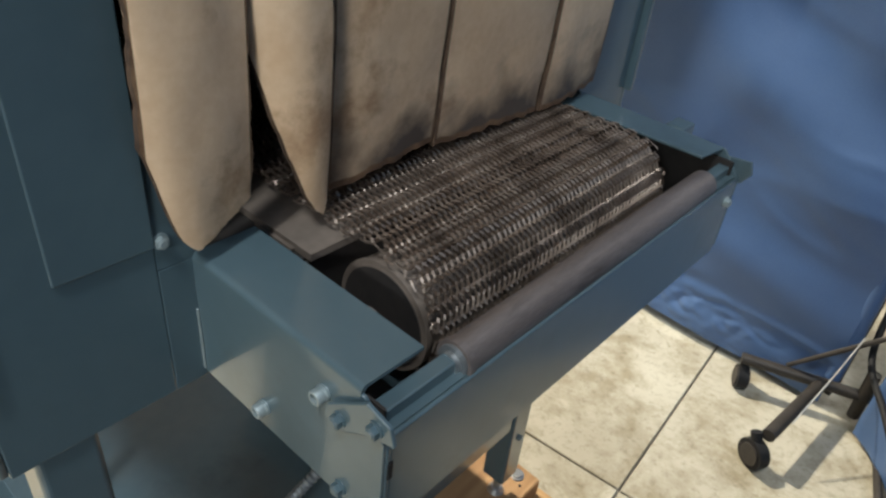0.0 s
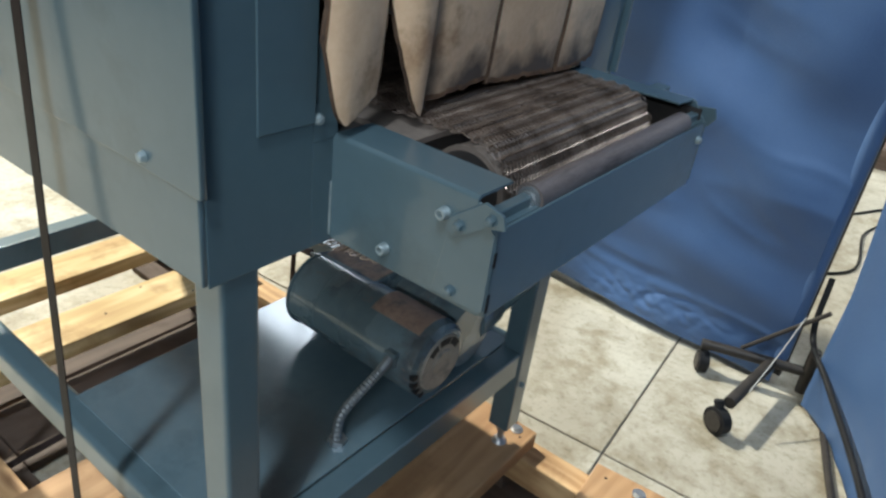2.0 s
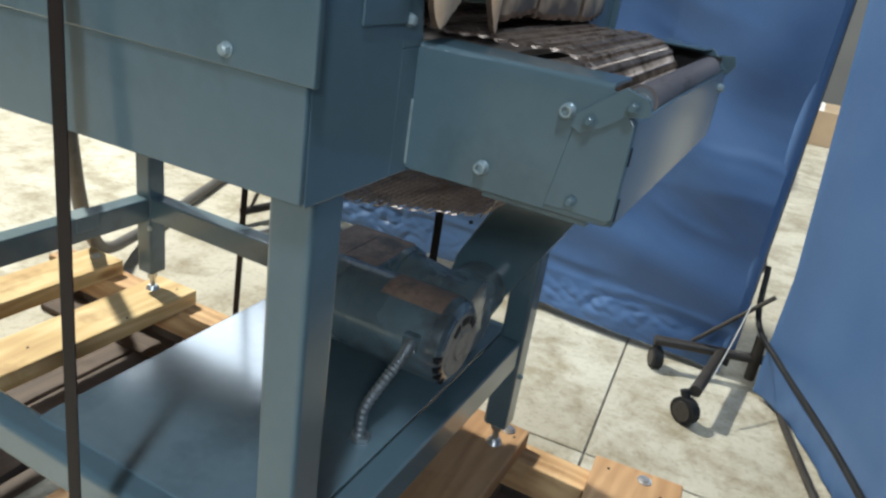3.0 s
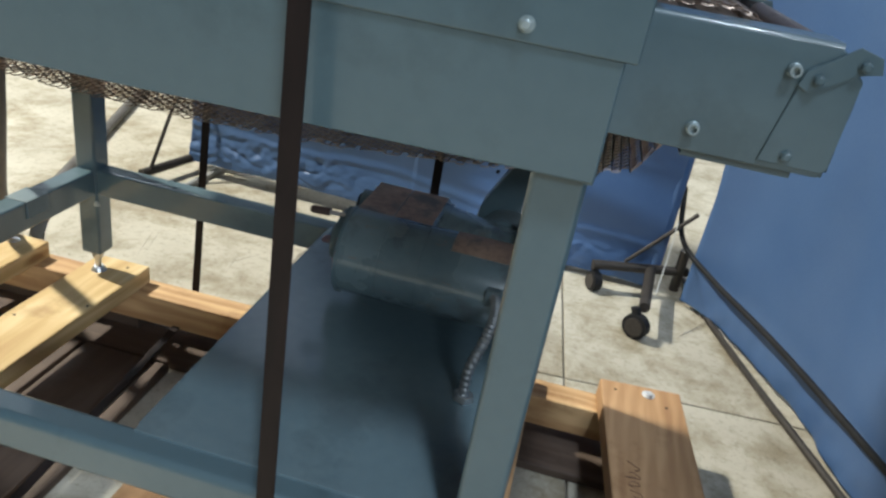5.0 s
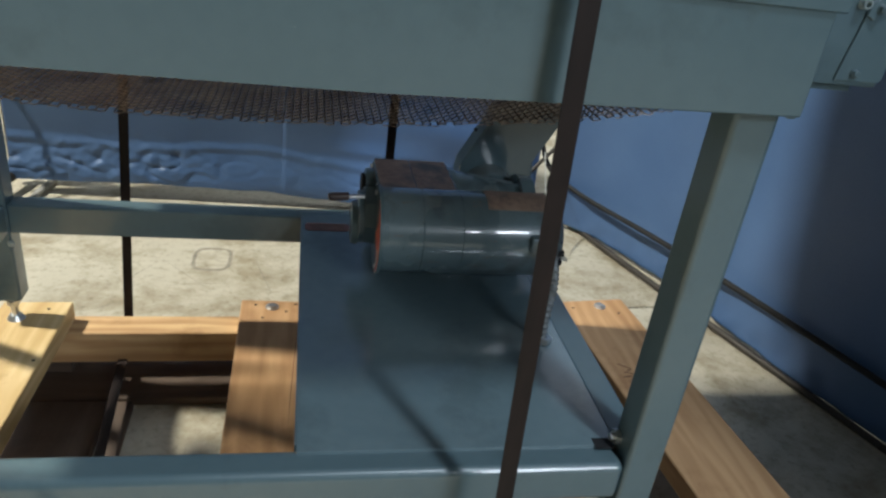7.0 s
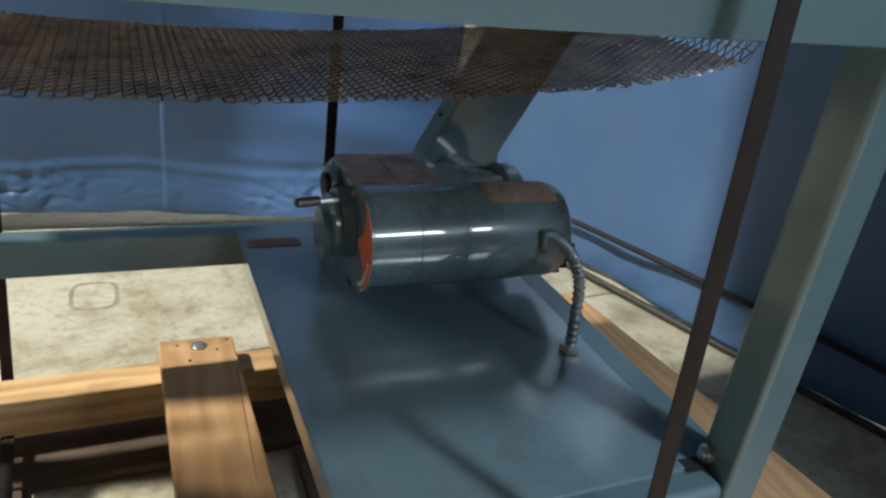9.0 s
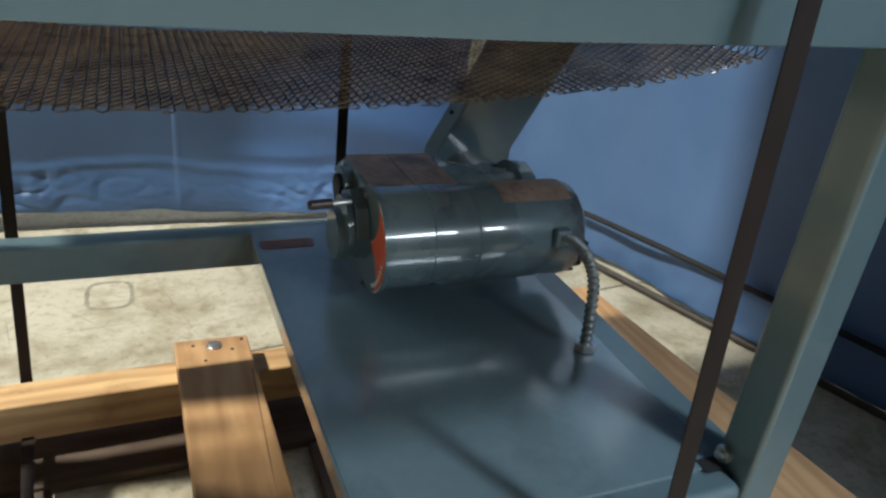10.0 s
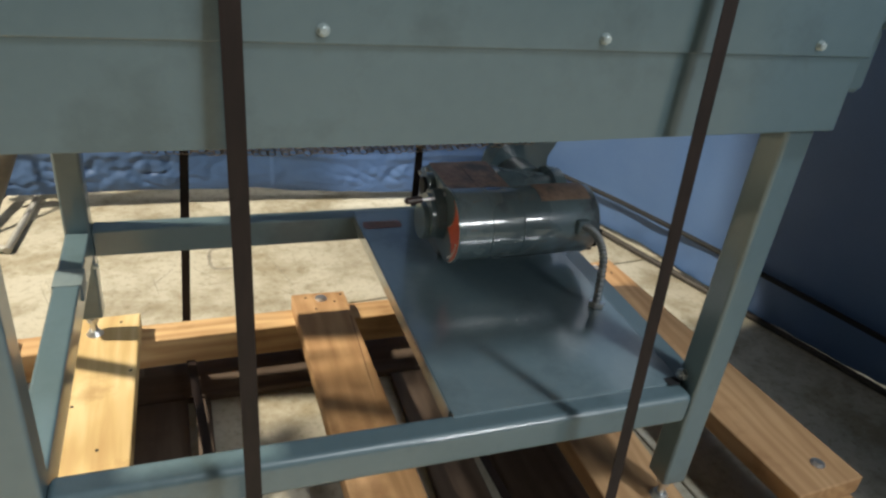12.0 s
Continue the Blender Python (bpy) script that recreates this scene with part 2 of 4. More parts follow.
def concrete():
    m, n, l, b = nodes_of("floor_concrete")
    co = n.new("ShaderNodeTexCoord")

    def noise_at(scale, detail, rough=0.6, dist=0.0):
        t = n.new("ShaderNodeTexNoise")
        t.inputs["Scale"].default_value, t.inputs["Detail"].default_value = scale, detail
        t.inputs["Roughness"].default_value, t.inputs["Distortion"].default_value = rough, dist
        l.new(co.outputs["Object"], t.inputs["Vector"])
        return t

    def ramp(src, p0, c0, p1, c1):
        r = n.new("ShaderNodeValToRGB")
        r.color_ramp.elements[0].position, r.color_ramp.elements[0].color = p0, (*c0, 1)
        r.color_ramp.elements[1].position, r.color_ramp.elements[1].color = p1, (*c1, 1)
        l.new(src, r.inputs[0])
        return r.outputs[0]

    def times(a, c):
        x = n.new("ShaderNodeMix")
        x.data_type, x.blend_type = "RGBA", "MULTIPLY"
        x.inputs[0].default_value = 1.0
        l.new(a, x.inputs[6])
        l.new(c, x.inputs[7])
        return x.outputs[2]

    base = ramp(noise_at(2.2, 8).outputs[0], 0.35, (0.42, 0.385, 0.305), 0.65, (0.56, 0.525, 0.43))
    blots = ramp(noise_at(6.5, 7, 0.68, 0.15).outputs[0], 0.37, (0.62, 0.575, 0.49), 0.55, (1, 1, 1))
    specks = ramp(noise_at(55.0, 4, 0.7).outputs[0], 0.32, (0.74, 0.72, 0.68), 0.48, (1, 1, 1))
    vo = n.new("ShaderNodeTexVoronoi")
    vo.feature = "DISTANCE_TO_EDGE"
    vo.inputs["Scale"].default_value = 2.1
    warp = noise_at(3.0, 5, 0.6)
    mixv = n.new("ShaderNodeMix")
    mixv.data_type = "VECTOR"
    mixv.inputs[0].default_value = 0.35
    l.new(co.outputs["Object"], mixv.inputs[4])
    l.new(warp.outputs["Color"], mixv.inputs[5])
    l.new(mixv.outputs[1], vo.inputs["Vector"])
    scuff = ramp(vo.outputs["Distance"], 0.0, (0.88, 0.87, 0.84), 0.012, (1, 1, 1))
    col = times(times(times(base, blots), specks), scuff)
    l.new(col, b.inputs["Base Color"])
    b.inputs["Roughness"].default_value = 0.62
    bp = n.new("ShaderNodeBump")
    bp.inputs["Strength"].default_value, bp.inputs["Distance"].default_value = 0.15, 0.002
    l.new(noise_at(45.0, 5).outputs[0], bp.inputs["Height"])
    l.new(bp.outputs[0], b.inputs["Normal"])
    return m


CONCRETE = concrete()


def sooty_hide():
    """The flap hide with soot that has crept up from its lower edge in ragged blots."""
    m = surface("sooty_hide", (0.65, 0.425, 0.245), (0.81, 0.59, 0.385), rough=0.86, scale=9, bump=0.4, fine=150, stain=(0.41, 0.24, 0.125), stain_at=0.60, stain_scale=11, sheen=0.1)
    n, l = m.node_tree.nodes, m.node_tree.links
    b = n["Principled BSDF"]
    base = b.inputs["Base Color"].links[0].from_socket
    co = n.new("ShaderNodeTexCoord")
    sep = n.new("ShaderNodeSeparateXYZ")
    l.new(co.outputs["Object"], sep.inputs[0])
    up = n.new("ShaderNodeMapRange")
    up.inputs[1].default_value, up.inputs[2].default_value = 0.735, 0.83
    up.inputs[3].default_value, up.inputs[4].default_value = 0.55, 0.0
    l.new(sep.outputs[2], up.inputs[0])
    blot = n.new("ShaderNodeTexNoise")
    blot.inputs["Scale"].default_value, blot.inputs["Detail"].default_value = 17, 7
    l.new(co.outputs["Object"], blot.inputs["Vector"])
    add = n.new("ShaderNodeMath")
    add.operation = "ADD"
    l.new(up.outputs[0], add.inputs[0])
    l.new(blot.outputs[0], add.inputs[1])
    ramp = n.new("ShaderNodeValToRGB")
    ramp.color_ramp.elements[0].position, ramp.color_ramp.elements[1].position = 0.68, 1.02
    l.new(add.outputs[0], ramp.inputs[0])
    mx = n.new("ShaderNodeMix")
    mx.data_type = "RGBA"
    l.new(ramp.outputs[0], mx.inputs[0])
    l.new(base, mx.inputs[6])
    mx.inputs[7].default_value = (0.085, 0.056, 0.038, 1)
    l.new(mx.outputs[2], b.inputs["Base Color"])
    return m


CHAR = sooty_hide()

# ---- building helpers ----
ORIGIN = {}


def thing(name, at, label, category, group="", kind=""):
    ob = new(name)
    ob.location = at
    ob.empty_display_size = 0.05
    ORIGIN[ob] = Vector(at)
    return tagged(ob, label, category, group, kind)


def part(name, bm, material, parent, label="", smooth=False, kind=""):
    """Links a bmesh, drawn in world places, as one mesh under a thing or a part."""
    at = ORIGIN[parent]
    bmesh.ops.translate(bm, vec=-at, verts=bm.verts)
    bmesh.ops.recalc_face_normals(bm, faces=bm.faces)
    me = bpy.data.meshes.new(name)
    bm.to_mesh(me)
    bm.free()
    for m in (material if isinstance(material, (list, tuple)) else (material,)):
        me.materials.append(m)
    if smooth:
        for p in me.polygons:
            p.use_smooth = True
        me.set_sharp_from_angle(angle=radians(40))
    ob = new(name, me)
    ob.parent = parent
    ORIGIN[ob] = at
    return tagged(ob, label, kind=kind)


def soften(ob):
    """Rounded edges shade as one bend while the flat faces stay flat."""
    me = ob.data
    limit = 0.02 * max(p.area for p in me.polygons)
    flat = collections.defaultdict(list)
    for p in me.polygons:
        p.use_smooth = True
        if p.area > limit:
            for v in p.vertices:
                flat[v].append(Vector(p.normal))
    normals = [None] * len(me.loops)
    for p in me.polygons:
        for li in p.loop_indices:
            v = me.loops[li].vertex_index
            if p.area > limit:
                normals[li] = Vector(p.normal)
            else:
                normals[li] = sum(flat[v], Vector()).normalized() if flat[v] else Vector(me.vertices[v].normal)
    me.normals_split_custom_set(normals)
    return ob


def mesh_only(name, bm, material, smooth=True):
    bmesh.ops.recalc_face_normals(bm, faces=bm.faces)
    me = bpy.data.meshes.new(name)
    bm.to_mesh(me)
    bm.free()
    me.materials.append(material)
    if smooth:
        for p in me.polygons:
            p.use_smooth = True
        me.set_sharp_from_angle(angle=radians(35))
    return me


def place(name, me, parent, m, label=""):
    ob = new(name, me)
    ob.parent = parent
    ob.matrix_basis = Matrix.Translation(-ORIGIN[parent]) @ m
    ORIGIN[ob] = ORIGIN[parent]
    return tagged(ob, label)


def add_box(bm, x0, x1, y0, y1, z0, z1, bevel=0.0, segs=2):
    made = bmesh.ops.create_cube(bm, size=1.0, matrix=Matrix.LocRotScale(((x0 + x1) / 2, (y0 + y1) / 2, (z0 + z1) / 2), None,
                                                                        (x1 - x0, y1 - y0, z1 - z0)))
    if bevel:
        edges = {e for v in made["verts"] for e in v.link_edges}
        bmesh.ops.bevel(bm, geom=list(edges), offset=bevel, segments=segs, profile=0.5, affect="EDGES")
    return bm


def box(*a, **k):
    return add_box(bmesh.new(), *a, **k)


def add_rod(bm, a, b, r0, r1=None, sides=16, caps=True):
    a, b = Vector(a), Vector(b)
    d = b - a
    m = Matrix.Translation((a + b) / 2) @ d.to_track_quat("Z", "Y").to_matrix().to_4x4()
    bmesh.ops.create_cone(bm, cap_ends=caps, segments=sides, radius1=r0, radius2=r0 if r1 is None else r1, depth=d.length, matrix=m)
    return bm


def rod(*a, **k):
    return add_rod(bmesh.new(), *a, **k)


def add_prism(bm, outline, lift, bevel=0.0):
    """A flat outline (3D points) drawn out by the vector lift."""
    lift = Vector(lift)
    low = [bm.verts.new(p) for p in outline]
    high = [bm.verts.new(Vector(p) + lift) for p in outline]
    faces = [bm.faces.new(low), bm.faces.new(list(reversed(high)))]
    k = len(low)
    for i in range(k):
        faces.append(bm.faces.new((low[i], high[i], high[(i + 1) % k], low[(i + 1) % k])))
    if bevel:
        bmesh.ops.bevel(bm, geom=list({e for f in faces for e in f.edges}), offset=bevel, segments=2, profile=0.5, affect="EDGES")
    return bm


def prism(*a, **k):
    return add_prism(bmesh.new(), *a, **k)


def smooth_line(points, steps):
    """Catmull-Rom through a few points."""
    pts = [Vector(p) for p in points]
    pts = [2 * pts[0] - pts[1]] + pts + [2 * pts[-1] - pts[-2]]
    out = []
    for i in range(1, len(pts) - 2):
        for s in range(steps):
            t = s / steps
            p0, p1, p2, p3 = pts[i - 1:i + 3]
            out.append(0.5 * (2 * p1 + (p2 - p0) * t + (2 * p0 - 5 * p1 + 4 * p2 - p3) * t * t + (3 * p1 - p0 - 3 * p2 + p3) * t ** 3))
    out.append(pts[-2])
    return out


def pipe(line, radius, sides=10, ripple=None):
    """A round pipe along a line; ripple(i) scales the radius at step i."""
    bm = bmesh.new()
    rings = []
    side = Vector((0.31, 0.87, 0.38)).normalized()
    for i, p in enumerate(line):
        d = (line[min(i + 1, len(line) - 1)] - line[max(i - 1, 0)]).normalized()
        u = d.cross(side)
        u = (u if u.length > 1e-4 else d.orthogonal()).normalized()
        v = d.cross(u)
        r = radius * (ripple(i) if ripple else 1)
        rings.append([bm.verts.new(p + r * (math.cos(a) * u + math.sin(a) * v)) for a in (2 * math.pi * k / sides for k in range(sides))])
    for a, b in zip(rings, rings[1:]):
        for k in range(sides):
            bm.faces.new((a[k], a[(k + 1) % sides], b[(k + 1) % sides], b[k]))
    bm.faces.new(rings[0])
    bm.faces.new(list(reversed(rings[-1])))
    return bm


def hex_bolt():
    """A flanged hexagon head with a washer, its axis along -y, standing on y = 0."""
    bm = bmesh.new()
    add_rod(bm, (0, 0, 0), (0, -0.0012, 0), 0.0056, sides=20)
    add_rod(bm, (0, -0.0010, 0), (0, -0.0048, 0), 0.0047, 0.0044, sides=6)
    add_rod(bm, (0, -0.0047, 0), (0, -0.0056, 0), 0.0036, 0.0026, sides=12)
    return mesh_only("bolt", bm, BOLT_PAINT)


def sleeve():
    """A hollow shaft end with a collar, along -y."""
    bm = bmesh.new()
    ring = [(0.0, 0.0058), (-0.002, 0.0058), (-0.0025, 0.0052), (-0.0075, 0.0051), (-0.0082, 0.0046), (-0.0082, 0.0032), (-0.003, 0.0030), (-0.003, 0.0)]
    n = 20
    rows = []
    for y, r in ring:
        rows.append([bm.verts.new((r * math.cos(2 * math.pi * k / n), y, r * math.sin(2 * math.pi * k / n))) for k in range(n)] if r else [bm.verts.new((0, y, 0))])
    for a, b in zip(rows, rows[1:]):
        for k in range(n):
            if len(b) == 1:
                bm.faces.new((a[k], a[(k + 1) % n], b[0]))
            else:
                bm.faces.new((a[k], a[(k + 1) % n], b[(k + 1) % n], b[k]))
    return mesh_only("shaft_end", bm, BOLT_PAINT)


BOLT = hex_bolt()
COATED_BOLT = BOLT.copy()
COATED_BOLT.materials.clear()
COATED_BOLT.materials.append(PAINT)
SLEEVE = sleeve()

# ---- the hall: floor slabs, far walls, ceiling ----
JOINT = surface("joint_filler", (0.13, 0.112, 0.088), (0.24, 0.21, 0.165), rough=0.9, scale=20, bump=0.2)
floor = thing("floor", (0, 0, 0), "worn stained concrete floor cut into slabs by dark joints", "floor", kind="structure")
sub = part("floor_bed", box(-7, 7, -6, 8, -0.2, -0.006), JOINT, floor)
TURN = Matrix.Translation((0.097, 0.925, 0)) @ Matrix.Rotation(radians(5.0), 4, "Z")
SLAB = 3.0
bm = box(0.0022, SLAB - 0.0022, 0.0022, SLAB - 0.0022, -0.0055, 0.0, bevel=0.002, segs=1)
bm.normal_update()
slab_mesh = mesh_only("slab", bm, CONCRETE, smooth=False)
for i in range(-3, 2):
    for j in range(-3, 2):
        place("slab", slab_mesh, floor, TURN @ Matrix.Translation((i * SLAB, j * SLAB, 0)))


hall = thing("hall_walls", (0, 0, 0), "plain dark grey hall walls far around the machine", "wall", kind="structure")
for nm, b in (("wall_north", (-7, 7, 7.0, 7.2, 0, 11.6)), ("wall_south", (-7, 7, -6.2, -6.0, 0, 11.6)),
              ("wall_east", (6.8, 7.0, -6, 7, 0, 11.6)), ("wall_west", (-7.0, -6.8, -6, 7, 0, 11.6))):
    part(nm, box(*b), WALL, hall)
ceiling = thing("ceiling", (0, 0, 11.6), "plain dark grey hall ceiling", "ceiling", kind="structure")
part("ceiling_deck", box(-7, 7, -6.2, 7.2, 11.6, 11.8), WALL, ceiling)

STAIN = surface("floor_mark", (0.21, 0.19, 0.152), (0.35, 0.32, 0.26), rough=0.7, scale=40, bump=0.05)
bm = bmesh.new()
rng = random.Random(3)
outer, inner = [], []
for k in range(40):
    a = 2 * math.pi * k / 40
    sq = (abs(math.cos(a)) ** 4 + abs(math.sin(a)) ** 4) ** -0.25
    w = 0.0045 + 0.003 * noise.noise((3 * math.cos(a), 3 * math.sin(a), 1.0))
    outer.append(bm.verts.new((-0.615 + (0.044 * sq + w) * math.cos(a), 1.155 + (0.056 * sq + w) * math.sin(a), 0.0004)))
    inner.append(bm.verts.new((-0.615 + (0.044 * sq - w) * math.cos(a), 1.155 + (0.056 * sq - w) * math.sin(a), 0.0004)))
for k in range(40):
    bm.faces.new((outer[k], outer[(k + 1) % 40], inner[(k + 1) % 40], inner[k]))
part("floor_mark", bm, STAIN, floor, "dark ring mark left by a pot")
for (xa, ya), (xb, yb) in (((-1.004, 0.971), (-1.051, 1.135)), ((-1.011, 0.948), (-1.058, 1.103)), ((-0.782, 0.983), (-0.805, 1.111)), ((-0.736, 1.150), (-0.595, 0.993)), ((-0.811, 1.026), (-0.746, 1.124)), ((-0.45, 0.95), (-0.52, 1.20)), ((-0.66, 0.93), (-0.53, 0.885)), ((-0.70, 1.02), (-0.585, 1.035)), ((-0.505, 0.99), (-0.435, 0.90)), ((-0.86, 0.90), (-0.76, 0.955))):
    w = 0.0011
    part("floor_scratch", prism([(xa, ya, 0.0002), (0.5 * (xa + xb) + w, 0.5 * (ya + yb), 0.0002), (xb, yb, 0.0002), (0.5 * (xa + xb) - w, 0.5 * (ya + yb) + w, 0.0002)], (0, 0, 0.0002)), STAIN, floor)

# ---- the machine ----
BX0, BX1, BY0, BY1, BZ0, BZ1 = -0.95, 0.004, 0.0, 0.706, 0.778, 2.10
mach = thing("shrink_tunnel", (-0.45, 0.35, 0.16), "grey-green painted steel conveyor tunnel machine standing on a timber pallet", "machine")

soften(part("side_skirt", prism([(BX0, 0, 0.774), (-0.35, 0, 0.7755), (BX1, 0, 0.781), (BX1, 0, 0.872), (BX0, 0, 0.872)], (0, 0.006, 0), bevel=0.0018), PAINT, mach))
soften(part("side_panel", box(BX0, 0.012, -0.003, 0.004, 0.8655, BZ1, bevel=0.0018), PAINT, mach))
part("back_skirt", box(BX0, BX1, 0.700, 0.706, BZ0, 0.872, bevel=0.002), PAINT, mach)
part("back_panel", box(BX0, 0.012, 0.702, 0.709, 0.8655, BZ1, bevel=0.0015), PAINT, mach)
part("bottom_flange", box(BX0 + 0.01, BX1 - 0.002, 0.006, 0.035, BZ0 + 0.004, BZ0 + 0.007), PAINT, mach)
part("bottom_flange", box(BX0 + 0.01, BX1 - 0.002, 0.671, 0.700, BZ0, BZ0 + 0.003), PAINT, mach)
# height and rear overhang are unseen, set for the shadow on floor and curtain
part("roof", box(BX0, 0.03, -0.0055, 0.900, BZ1, BZ1 + 0.04, bevel=0.004), PAINT, mach)
# unseen stepped block added only to shape that shadow's edge
part("shadow_block", prism([(BX0, 0.710, 1.50), (BX0, 0.792, 1.50), (BX0, 0.792, 1.655), (BX0, 0.890, 1.72), (BX0, 0.890, 2.098), (BX0, 0.710, 2.098)], (0.95, 0, 0), bevel=0.003), PAINT, mach)
part("end_panel", box(-0.004, 0.004, 0.006, 0.118, BZ0, BZ1, bevel=0.001), PAINT, mach)
part("end_panel", box(-0.004, 0.004, 0.600, 0.700, BZ0, BZ1, bevel=0.001), PAINT, mach)
part("end_header", box(-0.004, 0.004, 0.118, 0.600, 1.215, BZ1, bevel=0.001), PAINT, mach)
part("end_overlay", box(0.004, 0.0065, 0.056, 0.118, 0.903, 1.29, bevel=0.001), PAINT, mach)
part("end_overlay", box(0.004, 0.0065, 0.602, 0.650, 0.903, 1.29, bevel=0.001), PAINT, mach)
part("infeed_panel", box(BX0, BX0 + 0.006, 0.006, 0.700, 0.905, BZ1), PAINT, mach)
# dark sheets added across and along the tunnel so its inside stays black
part("dark_tunnel_sheet", box(-0.6, -0.59, 0.01, 0.696, 0.80, 1.29), DARK_IN, mach)
part("dark_tunnel_sheet", box(-0.59, -0.006, 0.10, 0.106, 0.90, 1.29), DARK_IN, mach)
part("dark_tunnel_sheet", box(-0.59, -0.006, 0.61, 0.616, 0.90, 1.29), DARK_IN, mach)
# added dark plates that stop lit floor showing through the gaps
part("light_stop_pan", box(-0.94, -0.0045, 0.0065, 0.214, 0.797, 0.800), DARK_IN, mach)
part("light_stop_floor", box(-0.030, 0.184, 0.148, 0.226, 0.785, 0.788), DARK_IN, mach)
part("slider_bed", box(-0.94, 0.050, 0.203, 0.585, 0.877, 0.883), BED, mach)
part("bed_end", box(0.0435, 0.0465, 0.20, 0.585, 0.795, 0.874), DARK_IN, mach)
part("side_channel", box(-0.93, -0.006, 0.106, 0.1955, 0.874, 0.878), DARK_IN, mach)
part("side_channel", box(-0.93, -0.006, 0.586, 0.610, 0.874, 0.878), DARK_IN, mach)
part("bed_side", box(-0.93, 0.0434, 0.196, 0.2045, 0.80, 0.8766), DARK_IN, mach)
part("end_sill", box(-0.004, 0.004, 0.118, 0.150, BZ0, 0.884, bevel=0.001), PAINT, mach)
part("end_gusset", prism([(-0.004, 0.118, 0.8845), (-0.004, 0.149, 0.8845), (-0.004, 0.140, 0.925), (-0.004, 0.118, 0.985)], (0.008, 0, 0)), PAINT, mach)
part("end_sill", box(-0.004, 0.004, 0.585, 0.600, BZ0, 0.884, bevel=0.001), PAINT, mach)
for x in (-0.063, -0.323, -0.586, -0.85):
    place("bolt", BOLT, mach, Matrix.Translation((x, -0.003, 0.8775)), "painted hexagon head bolt")
place("bolt", BOLT, mach, pose(0.004, 0.1225, 0.9055, 0, 0, 90))

# legs with levelling feet, rails, tray
for lx in (-0.905, -0.041):
    for ly in (0.020, 0.624):
        leg = soften(part("leg", box(lx, lx + 0.042, ly, ly + 0.042, 0.196, BZ0 + 0.0035, bevel=0.005, segs=4), PAINT, mach))
        part("foot_bolt", rod((lx + 0.021, ly + 0.021, 0.157), (lx + 0.021, ly + 0.021, 0.2), 0.006, sides=12), STEEL, leg, smooth=True)
        part("foot_pad", rod((lx + 0.021, ly + 0.021, 0.1505), (lx + 0.021, ly + 0.021, 0.159), 0.015, 0.010, sides=20), STEEL, leg, smooth=True)
        part("lock_nut", rod((lx + 0.021, ly + 0.021, 0.180), (lx + 0.021, ly + 0.021, 0.188), 0.011, sides=6), STEEL, leg)
RT, RB = 0.378, 0.327
soften(part("front_rail", box(-0.863, -0.041, 0.020, 0.060, RB, RT, bevel=0.0095, segs=6), PAINT, mach))
soften(part("rear_rail", box(-0.863, -0.041, 0.626, 0.664, RB, RT, bevel=0.0035, segs=4), PAINT, mach))
soften(part("left_rail", box(-0.903, -0.865, 0.062, 0.624, RB, RT, bevel=0.0035, segs=4), PAINT, mach))
soften(part("right_rail", box(-0.041, -0.003, 0.062, 0.624, RB, RT, bevel=0.0035, segs=4), PAINT, mach))
part("rail_patch", box(-0.9045, -0.862, 0.45, 0.50, RT - 0.03, RT + 0.0015, bevel=0.001), TAPE, mach, "pale grey tape wrapped on the rail")
tray = part("motor_tray", box(-0.396, -0.0412, 0.050, 0.640, RT - 0.001, RT + 0.003, bevel=0.001), LIT_TRAY_PAINT, mach)
part("tray_lip", box(-0.398, -0.394, 0.062, 0.624, RT - 0.022, RT + 0.002), LIT_TRAY_PAINT, tray)
part("tray_lip", box(-0.055, -0.051, 0.062, 0.624, RT - 0.022, RT + 0.001), LIT_TRAY_PAINT, tray)
part("rating_plate", prism([(-0.391, 0.575, RT + 0.003), (-0.391, 0.590, RT + 0.003), (-0.386, 0.596, RT + 0.003), (-0.322, 0.596, RT + 0.003),
                            (-0.317, 0.590, RT + 0.003), (-0.317, 0.575, RT + 0.003), (-0.322, 0.569, RT + 0.003), (-0.386, 0.569, RT + 0.003)], (0, 0, 0.001)),
     LABEL_RED, tray, "small red-brown rating plate with unreadable lines")
for k in range(3):
    part("print_bar", box(-0.382, -0.326, 0.574 + 0.007 * k, 0.577 + 0.007 * k, RT + 0.004, RT + 0.0045), DUSTY, tray)
part("cable_slot", box(-0.068, -0.046, 0.044, 0.061, RT + 0.0031, RT + 0.0036), RUBBER, tray)
part("cross_bolt", rod((-0.052, 0.052, RT + 0.014), (-0.015, 0.052, RT + 0.014), 0.0045, sides=12), STEEL, mach, "bare zinc stud", smooth=True)
part("cross_nut", rod((-0.047, 0.052, RT + 0.014), (-0.041, 0.052, RT + 0.014), 0.009, sides=6), STEEL, mach)
place("bolt", BOLT, mach, pose(-0.015, 0.641, RT + 0.001, -90, 0, 0))
place("bolt", BOLT, mach, pose(0.001, 0.645, 0.30, 0, 0, 90))
place("bolt", BOLT, mach, pose(-0.863, 0.624, 0.310, 0, 0, 0))

# discharge box at the end
SY, FY, SX, ST = 0.1415, 0.598, 0.190, 0.888
side = [(0.004, 0, 0.782), (0.183, 0, 0.782), (0.190, 0, 0.789), (0.190, 0, 0.864), (0.170, 0, ST), (0.004, 0, ST)]
near = soften(part("box_side", prism([(x, SY, z - (0.004 if z > 0.88 else 0)) for x, _, z in side], (0, 0.003, 0), bevel=0.0012), PAINT, mach))
